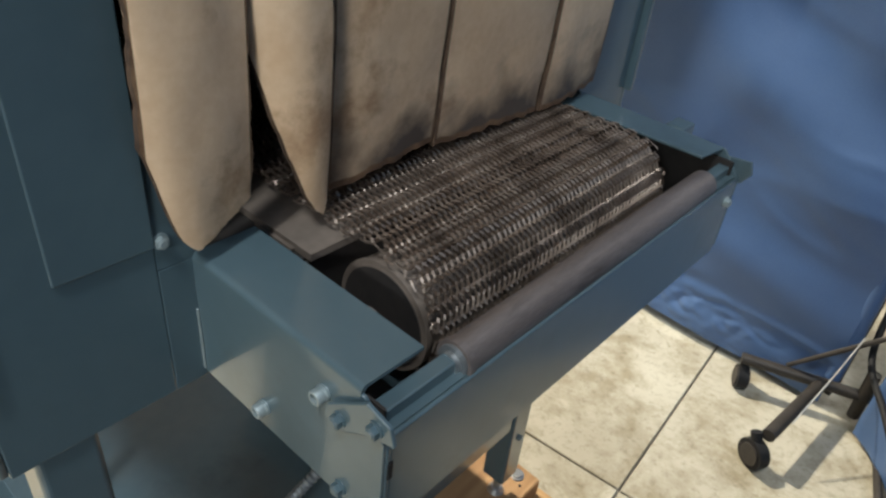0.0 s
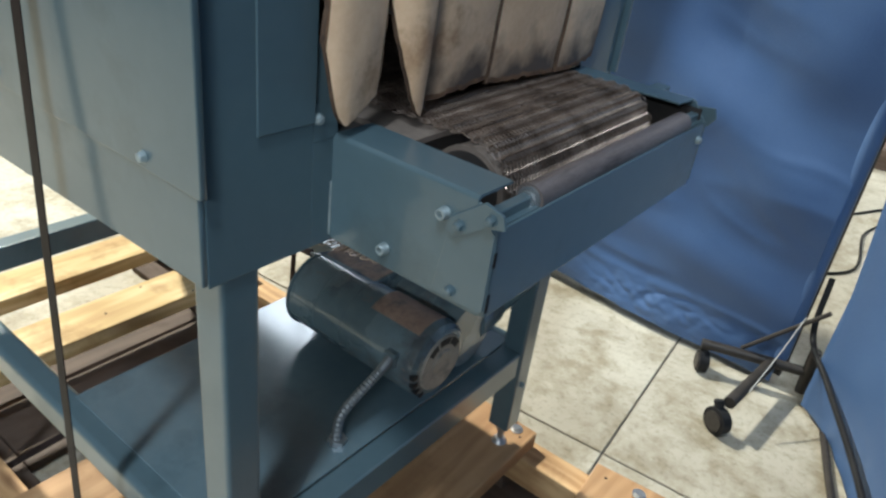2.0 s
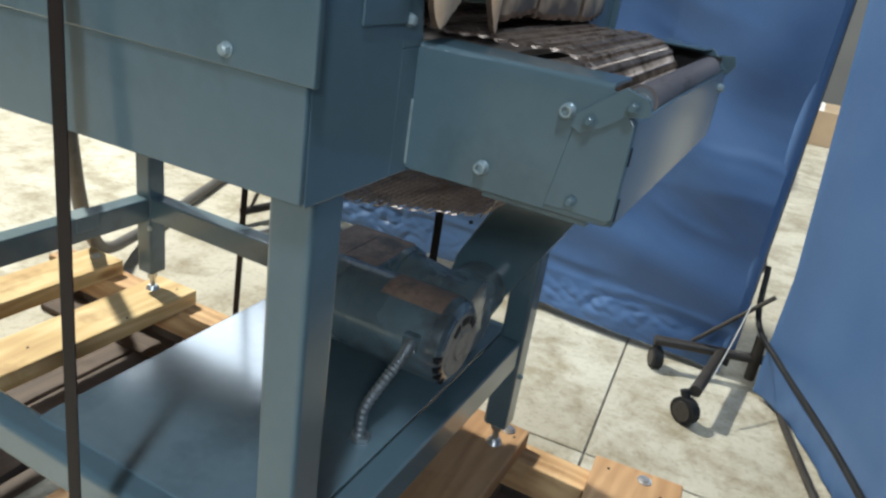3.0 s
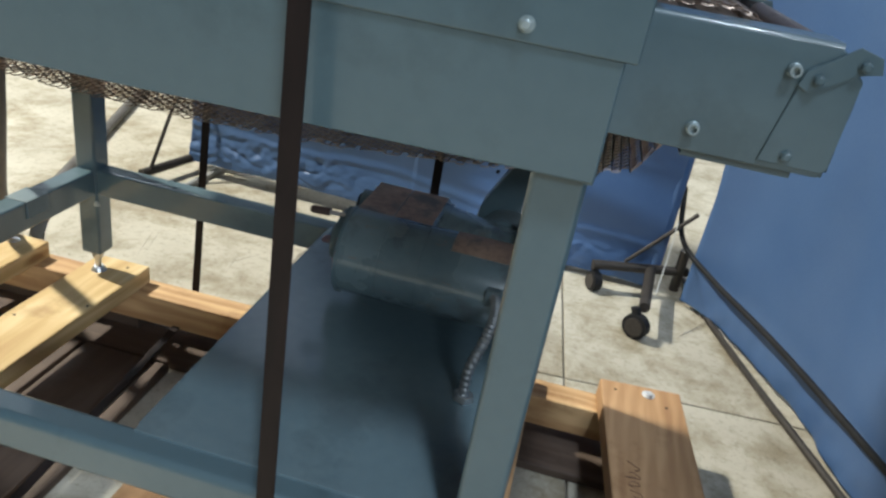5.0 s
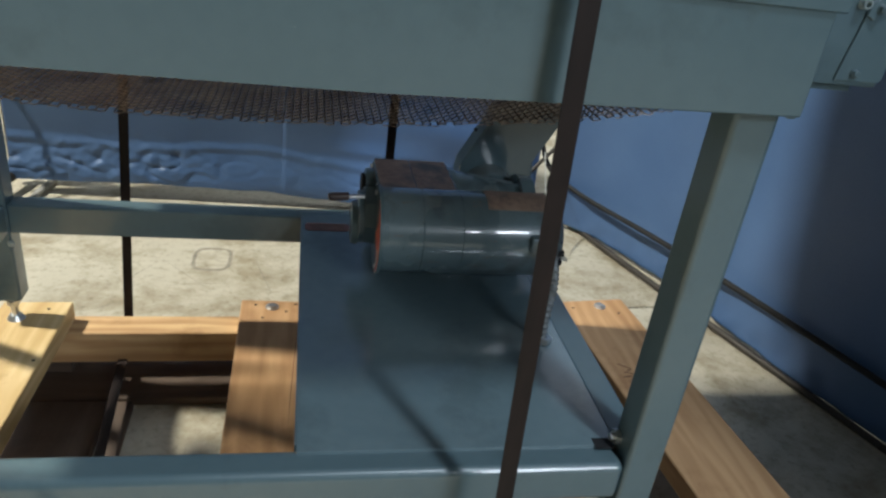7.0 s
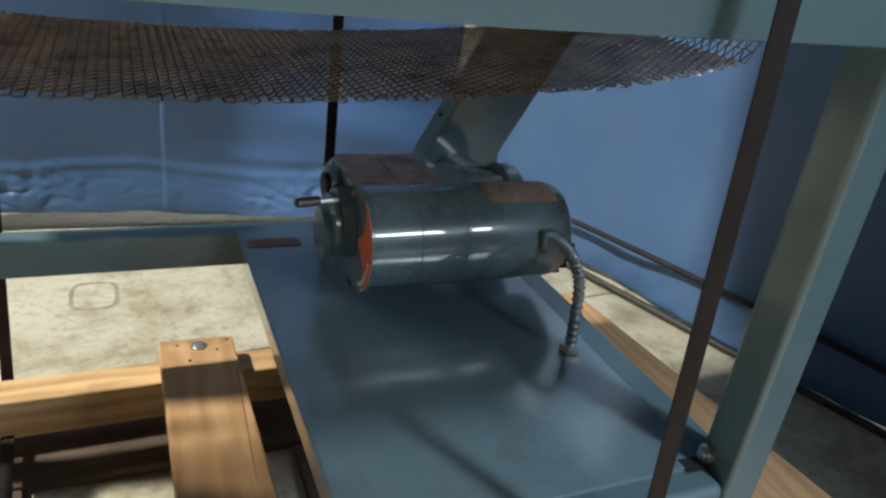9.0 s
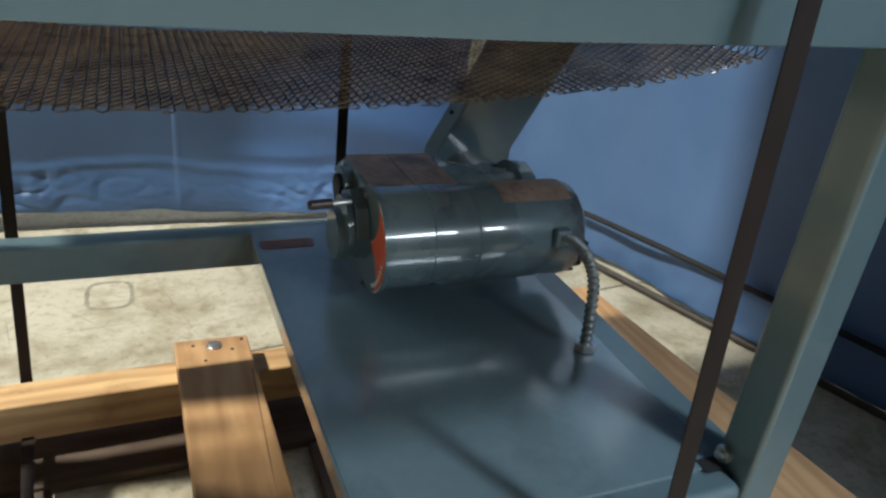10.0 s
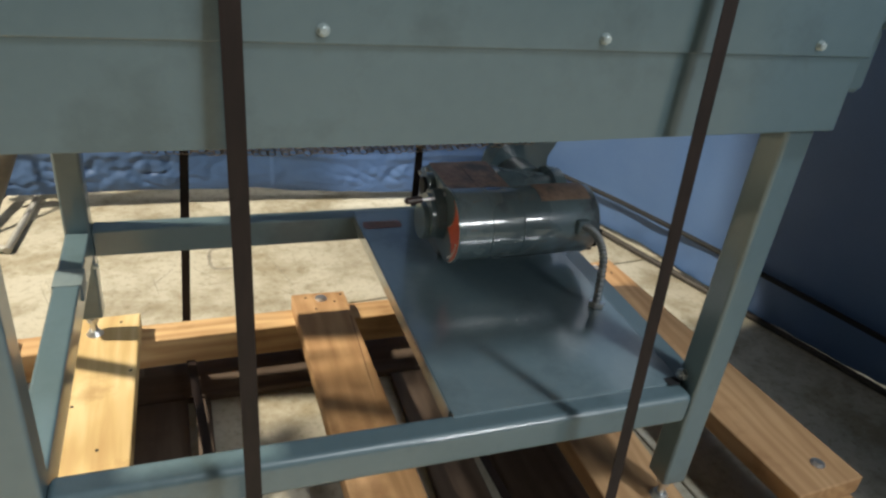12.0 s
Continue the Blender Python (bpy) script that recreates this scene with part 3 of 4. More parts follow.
far = part("box_side", prism([(x, FY, z) for x, _, z in side], (0, 0.003, 0), bevel=0.001), PAINT, mach)
fold = [(SY - 0.0002, 0.872)] + [(SY + 0.0045 - 0.0047 * math.cos(radians(a)), ST - 0.0035 + 0.0047 * math.sin(radians(a))) for a in range(0, 91, 15)]
fold += [(0.190, ST + 0.0012), (0.190, ST - 0.0014), (SY + 0.0045, ST - 0.0014), (SY + 0.0022, ST - 0.0045), (SY + 0.0022, 0.872)]
part("top_flange", prism([(0.006, y, z) for y, z in fold], (0.162, 0, 0)), PAINT, near, smooth=True)
part("top_flange", prism([(0.006, 0.558, ST - 0.002), (0.163, 0.562, ST - 0.002), (0.168, FY + 0.002, ST - 0.002), (0.006, FY + 0.002, ST - 0.002)], (0, 0, 0.003), bevel=0.001), PAINT, far)
soften(part("front_plate", box(0.186, 0.1895, SY + 0.003, FY, 0.782, 0.866, bevel=0.0014), PAINT, mach))
part("bottom_pan", box(0.075, 0.168, SY + 0.012, FY - 0.01, 0.7735, 0.7815, bevel=0.001), PAINT, mach)
part("front_lip", box(0.180, 0.186, SY + 0.003, FY, 0.8635, 0.866), PAINT, mach)
# highlight along the box's edge, drawn as a paler strip
part("edge_highlight", box(0.0042, 0.0062, SY - 0.0016, SY - 0.0001, 0.786, 0.842, bevel=0.0005), BOLT_PAINT, near, "thin pale strip standing for the edge's highlight")
part("bottom_lip", box(0.004, 0.186, SY + 0.003, SY + 0.018, 0.782, 0.7845), PAINT, near)
part("corner_seam", box(0.1893, 0.1908, SY + 0.001, SY + 0.005, 0.788, 0.806, bevel=0.0005), RUBBER, mach, "dark sealant bead")
part("corner_seam", box(0.1893, 0.1908, SY + 0.001, SY + 0.005, 0.832, 0.846, bevel=0.0005), RUBBER, mach, "dark sealant bead")
part("adjust_plate", prism([(0.134, SY, 0.787), (0.186, SY, 0.787), (0.1895, SY, 0.791), (0.1895, SY, 0.863), (0.172, SY, 0.880), (0.147, SY, 0.866)], (0, -0.0025, 0), bevel=0.0008), PAINT, near)
lever = part("lever_bracket", prism([(0.143, SY - 0.0025, 0.853), (0.152, SY - 0.0025, 0.848), (0.166, SY - 0.0025, 0.856), (0.180, SY - 0.0025, 0.868), (0.200, SY - 0.0025, 0.872),
                                     (0.196, SY - 0.0025, 0.884), (0.178, SY - 0.0025, 0.889), (0.146, SY - 0.0025, 0.864)], (0, -0.003, 0), bevel=0.0008), PAINT, near)
part("lever_bracket", prism([(0.150, FY + 0.0055, 0.850), (0.192, FY + 0.0055, 0.860), (0.200, FY + 0.0055, 0.872), (0.196, FY + 0.0055, 0.884), (0.160, FY + 0.0055, 0.880)], (0, -0.003, 0), bevel=0.0008), PAINT, far)
place("bolt", COATED_BOLT, near, Matrix.Translation((0.157, SY - 0.0055, 0.860)))
place("bolt", COATED_BOLT, near, Matrix.Translation((0.186, SY - 0.0055, 0.876)))
place("shaft_end", SLEEVE, near, Matrix.Translation((0.138, SY, 0.863)), "hollow zinc shaft end")
place("shaft_end", SLEEVE, near, Matrix.Translation((0.077, SY, 0.802)), "hollow zinc shaft end")
place("bolt", COATED_BOLT, near, Matrix.Translation((0.155, SY - 0.0025, 0.7955)))
place("bolt", BOLT, far, pose(0.150, FY + 0.004, 0.83, 0, 0, 180))
place("bolt", BOLT, mach, pose(0.1895, 0.585, 0.845, 0, 0, 90))

part("far_tab", box(0.104, 0.124, 0.604, 0.630, 0.866, 0.8885, bevel=0.002), PAINT, far)

# end roller and its square shaft
RX, RZ, RR = 0.1745, 0.869, 0.0132
roller = part("end_roller", rod((RX, 0.214, RZ), (RX, 0.552, RZ), RR, sides=32), ROLLER, mach, "scuffed bare steel end roller", smooth=True)
part("roller_collar", rod((RX, 0.211, RZ), (RX, 0.2165, RZ), RR + 0.0008, sides=32), ROLLER, roller, smooth=True)
part("bearing_ring", rod((RX, 0.2092, RZ), (RX, 0.2112, RZ), 0.0112, 0.0116, sides=28), CONDUIT, roller, "pale bearing ring", smooth=True)
part("hub", rod((RX, 0.206, RZ), (RX, 0.212, RZ), 0.0075, sides=16), STEEL, roller, smooth=True)
part("roller_shaft", box(RX - 0.0055, RX + 0.0055, SY + 0.003, 0.207, RZ - 0.0055, RZ + 0.0055, bevel=0.001), PAINT, mach)
part("roller_shaft", box(RX - 0.0055, RX + 0.0055, 0.552, FY, RZ - 0.0055, RZ + 0.0055, bevel=0.001), PAINT, mach)

# head drum
DX, DZ, DR = 0.094, 0.8450, 0.0475
drum = part("head_drum", rod((DX, 0.233, DZ - 0.003), (DX, 0.556, DZ - 0.003), DR - 0.006, sides=40), DRUM, mach, "dark worn head drum", smooth=True)
rim = bmesh.new()
add_rod(rim, (DX, 0.230, DZ - 0.003), (DX, 0.234, DZ - 0.003), DR - 0.0045, sides=40)
add_rod(rim, (DX, 0.2295, DZ - 0.003), (DX, 0.2315, DZ - 0.003), DR - 0.0085, DR - 0.0085, sides=40)
part("drum_rim", rim, [DRUM], drum, smooth=True)
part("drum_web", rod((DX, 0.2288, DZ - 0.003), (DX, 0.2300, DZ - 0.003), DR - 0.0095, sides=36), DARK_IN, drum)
part("tail_drum", rod((-1.066, 0.233, 0.826), (-1.066, 0.556, 0.826), 0.040, sides=32), DRUM, mach, smooth=True)
for yy in (SY, FY):
    part("infeed_side", box(-1.14, BX0 - 0.0005, yy, yy + 0.003, 0.782, 0.888, bevel=0.001), PAINT, mach)
part("infeed_plate", box(-1.143, -1.1402, SY, FY + 0.003, 0.782, 0.866, bevel=0.001), PAINT, mach)
part("drum_shaft", rod((DX, SY + 0.003, DZ), (DX, 0.22, DZ), 0.010, sides=16), ROLLER, drum, smooth=True)
part("guide_plate", prism([(-0.01, 0.200, 0.8775), (0.032, 0.200, 0.8775), (0.042, 0.236, 0.8775), (-0.01, 0.236, 0.8775)], (0, 0, 0.002)), DRUM, mach)
# near-black sheets behind the painted plates carry the box's inner shade
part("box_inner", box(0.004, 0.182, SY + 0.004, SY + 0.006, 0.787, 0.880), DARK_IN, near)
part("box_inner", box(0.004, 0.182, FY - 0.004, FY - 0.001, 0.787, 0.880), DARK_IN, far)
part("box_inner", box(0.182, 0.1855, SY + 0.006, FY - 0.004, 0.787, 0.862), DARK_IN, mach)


# woven wire belt: cross wires joined by a flattened zigzag
def belt_line():
    out = []
    n = 0
    pitch = 0.0088

    def sag(x):
        return 0.6725 + 0.15 * (x + 0.50) ** 2 + 0.05 * max(0.0, x + 0.09)

    x = -1.06
    while x < DX:
        rise = max(0.0, min(1.0, (x + 0.01) / (DX + 0.01)))
        out.append((x, 0.8905 + (DZ + DR - 0.8905) * rise * rise * (3 - 2 * rise) + 0.0009 * math.sin(x * 90)))
        x += pitch
    steps = int(math.pi * DR / pitch)
    for k in range(1, steps):
        a = math.pi / 2 - math.pi * 0.86 * k / steps
        out.append((DX + DR * math.cos(a), DZ + DR * math.sin(a)))
    x = DX + 0.005
    top = out[-1][1]
    while x > -1.06:
        w = max(0.0, min(1.0, (DX + 0.005 - x) / 0.05))
        out.append((x, (1 - w) * top + w * sag(x) if w < 1 else sag(x)))
        x -= pitch
    return out + [(-1.072 - 0.03 * math.sin(radians(a)), 0.81 - 0.065 * math.cos(radians(a))) for a in range(10, 180, 16)]


def wire_belt(y0, y1, pitch_y, r):
    verts, faces = [], []
    rng = random.Random(4)

    def seg(a, b, ra=r):
        a, b = Vector(a), Vector(b)
        d = (b - a).normalized()
        u = d.orthogonal().normalized()
        v = d.cross(u)
        i = len(verts)
        for p in (a, b):
            for k in range(3):
                t = 2 * math.pi * k / 3
                verts.append(p + ra * (math.cos(t) * u + math.sin(t) * v))
        for k in range(3):
            j = (k + 1) % 3
            faces.append((i + k, i + j, i + 3 + j, i + 3 + k))

    line = belt_line()
    count = int((y1 - y0) / pitch_y)
    for i, (x, z) in enumerate(line):
        j0, j1 = rng.uniform(-0.006, 0.003), rng.uniform(-0.003, 0.006)
        px, pz = line[min(i + 1, len(line) - 1)]
        tx, tz = px - x, pz - z
        ln = max(1e-6, math.hypot(tx, tz))
        nx, nz = -tz / ln, tx / ln
        if i + 1 < len(line) and rng.random() < 0.85:
            for ye, out in ((y0 + j0, -1), (y1 + j1, 1)):
                reach = rng.uniform(0.0005, 0.0035) * out
                mid = (x * 0.5 + px * 0.5, ye + reach, z * 0.5 + pz * 0.5 + rng.uniform(-0.001, 0.001))
                seg((x, ye, z), mid, r)
                seg(mid, (px, ye + rng.uniform(0, 0.002) * out, pz), r)
        pieces = 14
        bow = rng.uniform(-0.0006, 0.0006)
        last = None
        for k in range(pieces + 1):
            f = k / pieces
            y = y0 + j0 + (y1 + j1 - y0 - j0) * f
            wob = 0.0003 * math.sin(f * 23 + i * 1.7) + bow * math.sin(math.pi * f)
            p = (x + wob, y, z + 0.0004 * math.sin(f * 17 + i) - (0.0016 if z > 0.80 else 0.0))
            if last:
                seg(last, p, r * (1.0 if z > 0.80 else 1.3))
            last = p
        if i + 1 < len(line):
            if z > 0.80 and x > -0.2:
                # flattened coil: slanting strands arch over the row and return beneath it
                coils = int(count * 2.05)
                cp = (y1 - y0) / coils
                lead = rng.uniform(0.0, 0.6) * cp
                twist = 1 if i % 2 else -1
                for k in range(coils):
                    ya = y0 + lead + cp * k + rng.uniform(-0.0003, 0.0003)
                    ridge = (0.0026 if i % 2 else 0.0013) + rng.uniform(-0.0003, 0.0003)
                    coil = [(-0.10, 0.0, -0.0004), (0.22, 0.17, ridge), (0.80, 0.42, ridge), (1.10, 0.62, -0.0004), (0.5, 0.8, -0.0018), (-0.10, 1.0, -0.0004)]
                    pts = [(x + tx * f + nx * h, ya + twist * cp * g, z + tz * f + nz * h) for f, g, h in coil]
                    for p, q in zip(pts, pts[1:]):
                        seg(p, q, r * 1.2)
                continue
            # return run: an open zigzag between the cross wires
            lift, step = 0.0010, (y1 - y0) / count
            for k in range(count):
                ya = y0 + step * (k + 0.1 + 0.5 * (i % 2))
                seg((x - nx * lift, ya, z - nz * lift), (px + nx * lift, ya + 0.5 * step, pz + nz * lift), r * 1.15)
                if k + 1 < count:
                    seg((px + nx * lift, ya + 0.5 * step, pz + nz * lift), (x - nx * lift, ya + step, z - nz * lift), r * 1.15)
    me = bpy.data.meshes.new("wire_belt")
    me.from_pydata([v - ORIGIN[mach] for v in verts], [], faces)
    me.materials.append(WIRE)
    ob = new("wire_belt", me)
    ob.parent = mach
    ORIGIN[ob] = ORIGIN[mach]
    return tagged(ob, "brown woven wire mesh belt, sagging on its return run", kind="stuff")


wire_belt(0.236, 0.546, 0.0115, 0.00075)


# hide flaps over the tunnel mouth
def flap(y0, y1, z_top, bottom, x_base, bulge, twist, seed, char, label):
    """bottom(f): the height of the lower edge across the flap, f from 0 to 1."""
    rng = random.Random(seed)
    ph = rng.uniform(0, 6)
    nu, nv = 26, 60
    bm = bmesh.new()
    fr, bk = [], []
    for j in range(nv + 1):
        g = j / nv
        rf, rb = [], []
        for i in range(nu + 1):
            f = 0.0 if i == 0 else 1.0 if i == nu else 0.018 + 0.964 * (i - 1) / (nu - 2)
            zb = bottom(f) + 0.0042 * noise.noise((f * 9, seed, 0)) + 0.0022 * noise.noise((f * 40, seed, 3))
            z = z_top + (zb - z_top) * g
            edge = 0.0032 * noise.noise((z * 32, seed, i)) + 0.0014 * noise.noise((z * 150, seed, i))
            y = y0 + (y1 - y0) * f + (edge if i in (0, nu) else 0)
            x = x_base + bulge * math.sin(math.pi * min(1, g * 0.9)) + twist * (f - 0.5) * g + 0.003 * math.sin(f * 4 + ph) * g
            x += 0.004 * math.cos((f - 0.5) * 3.0) + 0.0012 * noise.noise((f * 3, z * 20, seed))
            rf.append(bm.verts.new((x + 0.0026, y, z)))
            rb.append(bm.verts.new((x - 0.0026, y, z)))
        fr.append(rf)
        bk.append(rb)
    for j in range(nv):
        for i in range(nu):
            q = bm.faces.new((fr[j][i], fr[j][i + 1], fr[j + 1][i + 1], fr[j + 1][i]))
            q2 = bm.faces.new((bk[j][i + 1], bk[j][i], bk[j + 1][i], bk[j + 1][i + 1]))
            if char:
                q.material_index = q2.material_index = 1
            if i in (0, nu - 1) or (j == nv - 1 and char):
                q.material_index = 3
    for j in range(nv):
        for i in (0, nu):
            bm.faces.new((fr[j][i], fr[j + 1][i], bk[j + 1][i], bk[j][i])).material_index = 2
    for i in range(nu):
        bm.faces.new((fr[nv][i], fr[nv][i + 1], bk[nv][i + 1], bk[nv][i])).material_index = 2
        bm.faces.new((fr[0][i], fr[0][i + 1], bk[0][i + 1], bk[0][i])).material_index = 2
    return part("flap", bm, [LEATHER, CHAR, FRAY, HIDE_EDGE], mach, label, smooth=True)


def point_left(f):
    return 0.901 + 0.075 * (max(0, 0.34 - f) / 0.34) ** 1.9 + 0.021 * max(0, f - 0.34) / 0.66


flap(0.114, 0.182, 1.235, point_left, 0.012, 0.010, 0.004, 1, 0, "tan hide flap with a pointed lower end")
flap(0.183, 0.235, 1.235, lambda f: 0.895 + 0.140 * max(0, 1 - f / 0.9) ** 1.6 + 0.12 * max(0, f - 0.9), 0.016, 0.012, 0.016, 2, 0, "tan hide flap, twisted, with a pointed lower end")
flap(0.243, 0.353, 1.235, lambda f: 0.904 + 0.005 * f, 0.012, 0.010, 0.004, 3, 12, "tan hide flap with a sooty lower edge")
flap(0.355, 0.497, 1.235, lambda f: 0.904 - 0.005 * f, 0.012, 0.010, -0.004, 5, 13, "tan hide flap with a sooty frayed lower edge")
flap(0.499, 0.597, 1.235, lambda f: 0.898 + 0.012 * max(0, f - 0.5), 0.014, 0.008, 0.0, 7, 4, "tan hide flap")

# chain guard from the gearbox up to the head shaft
guard = part("chain_guard", prism([(-0.140, 0.602, 0.470), (-0.105, 0.602, 0.448), (-0.045, 0.602, 0.448), (-0.028, 0.602, 0.478), (0.150, 0.602, 0.805), (0.150, 0.602, 0.845), (0.130, 0.602, 0.862),
                                   (0.070, 0.602, 0.862), (0.035, 0.602, 0.83), (-0.135, 0.602, 0.50)], (0, 0.045, 0), bevel=0.003), PAINT, mach)
for x, z in ((-0.118, 0.563), (-0.075, 0.655), (-0.048, 0.473)):
    part("guard_screw", rod((x, 0.6025, z), (x, 0.6000, z), 0.0032, sides=10), RUBBER, guard, smooth=True)

# ---- gear motor on the tray ----
MY, MZ, MR = 0.410, 0.4655, 0.062
motor = thing("gear_motor", (-0.16, MY, RT + 0.003), "grey-green gear motor with dusty brown top, bolted on the tray", "motor")
prof = [(-0.287, 0.0), (-0.287, MR), (-0.232, MR), (-0.2315, MR - 0.0008), (-0.230, MR), (-0.1755, MR), (-0.1748, MR - 0.0006), (-0.174, MR), (-0.040, MR), (-0.031, MR - 0.0025), (-0.026, MR - 0.008), (-0.0245, MR - 0.013), (-0.0245, 0.0)]
bm = bmesh.new()
N = 56
rings = [[bm.verts.new((x, MY + r * math.cos(2 * math.pi * k / N), MZ + r * math.sin(2 * math.pi * k / N))) for k in range(N)] if r else [bm.verts.new((x, MY, MZ))] for x, r in prof]
for a, b in zip(rings, rings[1:]):
    for k in range(N):
        if len(a) == 1:
            bm.faces.new((a[0], b[(k + 1) % N], b[k]))
        elif len(b) == 1:
            bm.faces.new((a[k], a[(k + 1) % N], b[0]))
        else:
            bm.faces.new((a[k], a[(k + 1) % N], b[(k + 1) % N], b[k]))
can = part("motor_can", bm, MOTOR_PAINT, motor, smooth=True)
can.data.set_sharp_from_angle(angle=radians(18))
TAN = surface("dusty_tan_paint", (0.24, 0.215, 0.18), (0.36, 0.325, 0.275), rough=0.45, scale=18, bump=0.1, stain=(0.12, 0.12, 0.115), stain_at=0.6, stain_scale=24)


def ring_sector(x0, x1, r0, r1, a0, a1):
    """A flat curved plate across the motor's axis, from radius r0 to r1 and angle a0 to a1 (degrees from +y towards up)."""
    n = 12
    arc = [radians(a0 + (a1 - a0) * k / n) for k in range(n + 1)]
    outline = [(x0, MY + r1 * math.cos(a), MZ + r1 * math.sin(a)) for a in arc] + [(x0, MY + r0 * math.cos(a), MZ + r0 * math.sin(a)) for a in reversed(arc)]
    return prism(outline, (x1 - x0, 0, 0))


part("end_bell", rod((-0.0255, MY, MZ), (-0.0215, MY, MZ), 0.047, 0.044, sides=40), TAN, can, "dusty tan end bell", smooth=True)
part("end_hub", rod((-0.0222, MY, MZ), (-0.0190, MY, MZ), 0.024, 0.021, sides=32), TAN, can, smooth=True)
for a0, a1 in ((28, 62), (68, 104), (112, 140)):
    part("vent_slot", ring_sector(-0.0222, -0.0208, 0.031, 0.0425, a0, a1), RUBBER, can)
for a0, a1 in ((176, 184), (192, 200), (208, 214), (228, 232)):
    part("rim_slot", ring_sector(-0.033, -0.0242, 0.0505, 0.0605, a0, a1), RUBBER, can)


def band(x0, x1, a0, a1, r, material, name, label):
    """A thin curved plate on the can between two angles (degrees from +y towards up)."""
    bm = bmesh.new()
    n = 10
    rows = []
    for rr in (r, r + 0.0007):
        rows.append([[bm.verts.new((x, MY + rr * math.cos(radians(a0 + (a1 - a0) * k / n)), MZ + rr * math.sin(radians(a0 + (a1 - a0) * k / n)))) for k in range(n + 1)] for x in (x0, x1)])
    for k in range(n):
        bm.faces.new((rows[1][0][k], rows[1][0][k + 1], rows[1][1][k + 1], rows[1][1][k]))
        for s in (0, 1):
            bm.faces.new((rows[0][s][k], rows[0][s][k + 1], rows[1][s][k + 1], rows[1][s][k]))
    for k in (0, n):
        bm.faces.new((rows[0][0][k], rows[0][1][k], rows[1][1][k], rows[1][0][k]))
    return part(name, bm, material, can, label, smooth=True)


band(-0.138, -0.044, 62, 122, MR, DUSTY, "name_plate", "brown dust-covered name plate")
cresc = []
for k in range(19):
    a = radians(110 + 136 * k / 18)
    cresc.append((-0.2872, MY + (MR + 0.0015) * math.cos(a), MZ + (MR + 0.0015) * math.sin(a)))
for k in range(1, 18):
    a = radians(246 - 136 * k / 18)
    f = 0.5 - 0.5 * math.cos(2 * math.pi * k / 18)
    cresc.append((-0.2872, MY + (MR + 0.0015 - 0.058 * f) * math.cos(a), MZ + (MR + 0.0015 - 0.058 * f) * math.sin(a)))
part("flange", rod((-0.292, MY, MZ), (-0.287, MY, MZ), MR + 0.002, sides=56), PAINT, motor, smooth=True)
part("sticker_border", prism([(x - 0.0046, MY + (y - MY) * 1.0 , z) for x, y, z in cresc], (-0.0003, 0, 0)), PALE_PRINT, motor)
part("warning_sticker", prism([(x - 0.005, MY - 0.040 + (y - MY + 0.040) * 0.93, MZ - 0.005 + (z - MZ + 0.005) * 0.95) for x, y, z in cresc], (-0.0006, 0, 0)), ORANGE, motor, "orange warning sticker with pale unreadable print")
for k in range(8):
    a = radians(190 + 7.5 * k)
    yy, zz = MY + 0.0545 * math.cos(a), MZ + 0.0545 * math.sin(a)
    part("print_bar", box(-0.2935, -0.2929, yy - 0.0035, yy + 0.0035, zz - 0.0016, zz + 0.0016), PALE_PRINT, motor)
# gearbox
gear = part("gearbox", prism([(-0.291, 0.418, 0.405), (-0.291, 0.418, 0.518), (-0.291, 0.428, 0.5245), (-0.291, 0.535, 0.5245), (-0.291, 0.575, 0.50), (-0.291, 0.575, 0.405)], (0.118, 0, 0), bevel=0.004), MOTOR_PAINT, motor, smooth=True)
for gx0, gx1 in ((-0.2885, -0.236), (-0.2345, -0.178)):
    part("gearbox_cover", prism([(gx0, 0.424, 0.5244), (gx0, 0.538, 0.5244), (gx1, 0.538, 0.5244), (gx1, 0.424, 0.5244)], (0, 0, 0.0012), bevel=0.0004), DUSTY, gear, "brown dusty cover plate")
part("gear_housing", rod((-0.178, 0.505, 0.463), (-0.060, 0.505, 0.462), 0.0615, 0.046, sides=44), MOTOR_PAINT, motor, smooth=True)
part("housing_rib", rod((-0.178, 0.505, 0.463), (-0.166, 0.505, 0.463), 0.0640, 0.0630, sides=44), MOTOR_PAINT, motor, smooth=True)
part("housing_flange", rod((-0.062, 0.505, 0.461), (-0.040, 0.505, 0.461), 0.060, 0.058, sides=48), MOTOR_PAINT, motor, smooth=True)
part("output_boss", rod((-0.085, 0.540, 0.458), (-0.085, 0.6015, 0.458), 0.050, 0.046, sides=36), MOTOR_PAINT, motor, smooth=True)
part("speed_case", rod((-0.308, 0.449, 0.470), (-0.2925, 0.449, 0.470), 0.0440, 0.0460, sides=8), PAINT, motor)
part("speed_disc", rod((-0.316, 0.450, 0.466), (-0.307, 0.450, 0.466), 0.039, sides=40), PAINT, motor, smooth=True)
part("speed_disc", rod((-0.325, 0.455, 0.454), (-0.315, 0.455, 0.454), 0.031, 0.034, sides=40), PAINT, motor, smooth=True)
part("speed_disc", rod((-0.304, 0.503, 0.497), (-0.2905, 0.503, 0.497), 0.024, sides=32), PAINT, motor, smooth=True)
part("speed_disc", rod((-0.310, 0.503, 0.497), (-0.303, 0.503, 0.497), 0.016, sides=32), RUBBER, motor, smooth=True)
part("knob_stem", rod((-0.290, 0.438, 0.504), (-0.336, 0.435, 0.503), 0.003, sides=12), STEEL, motor, smooth=True)
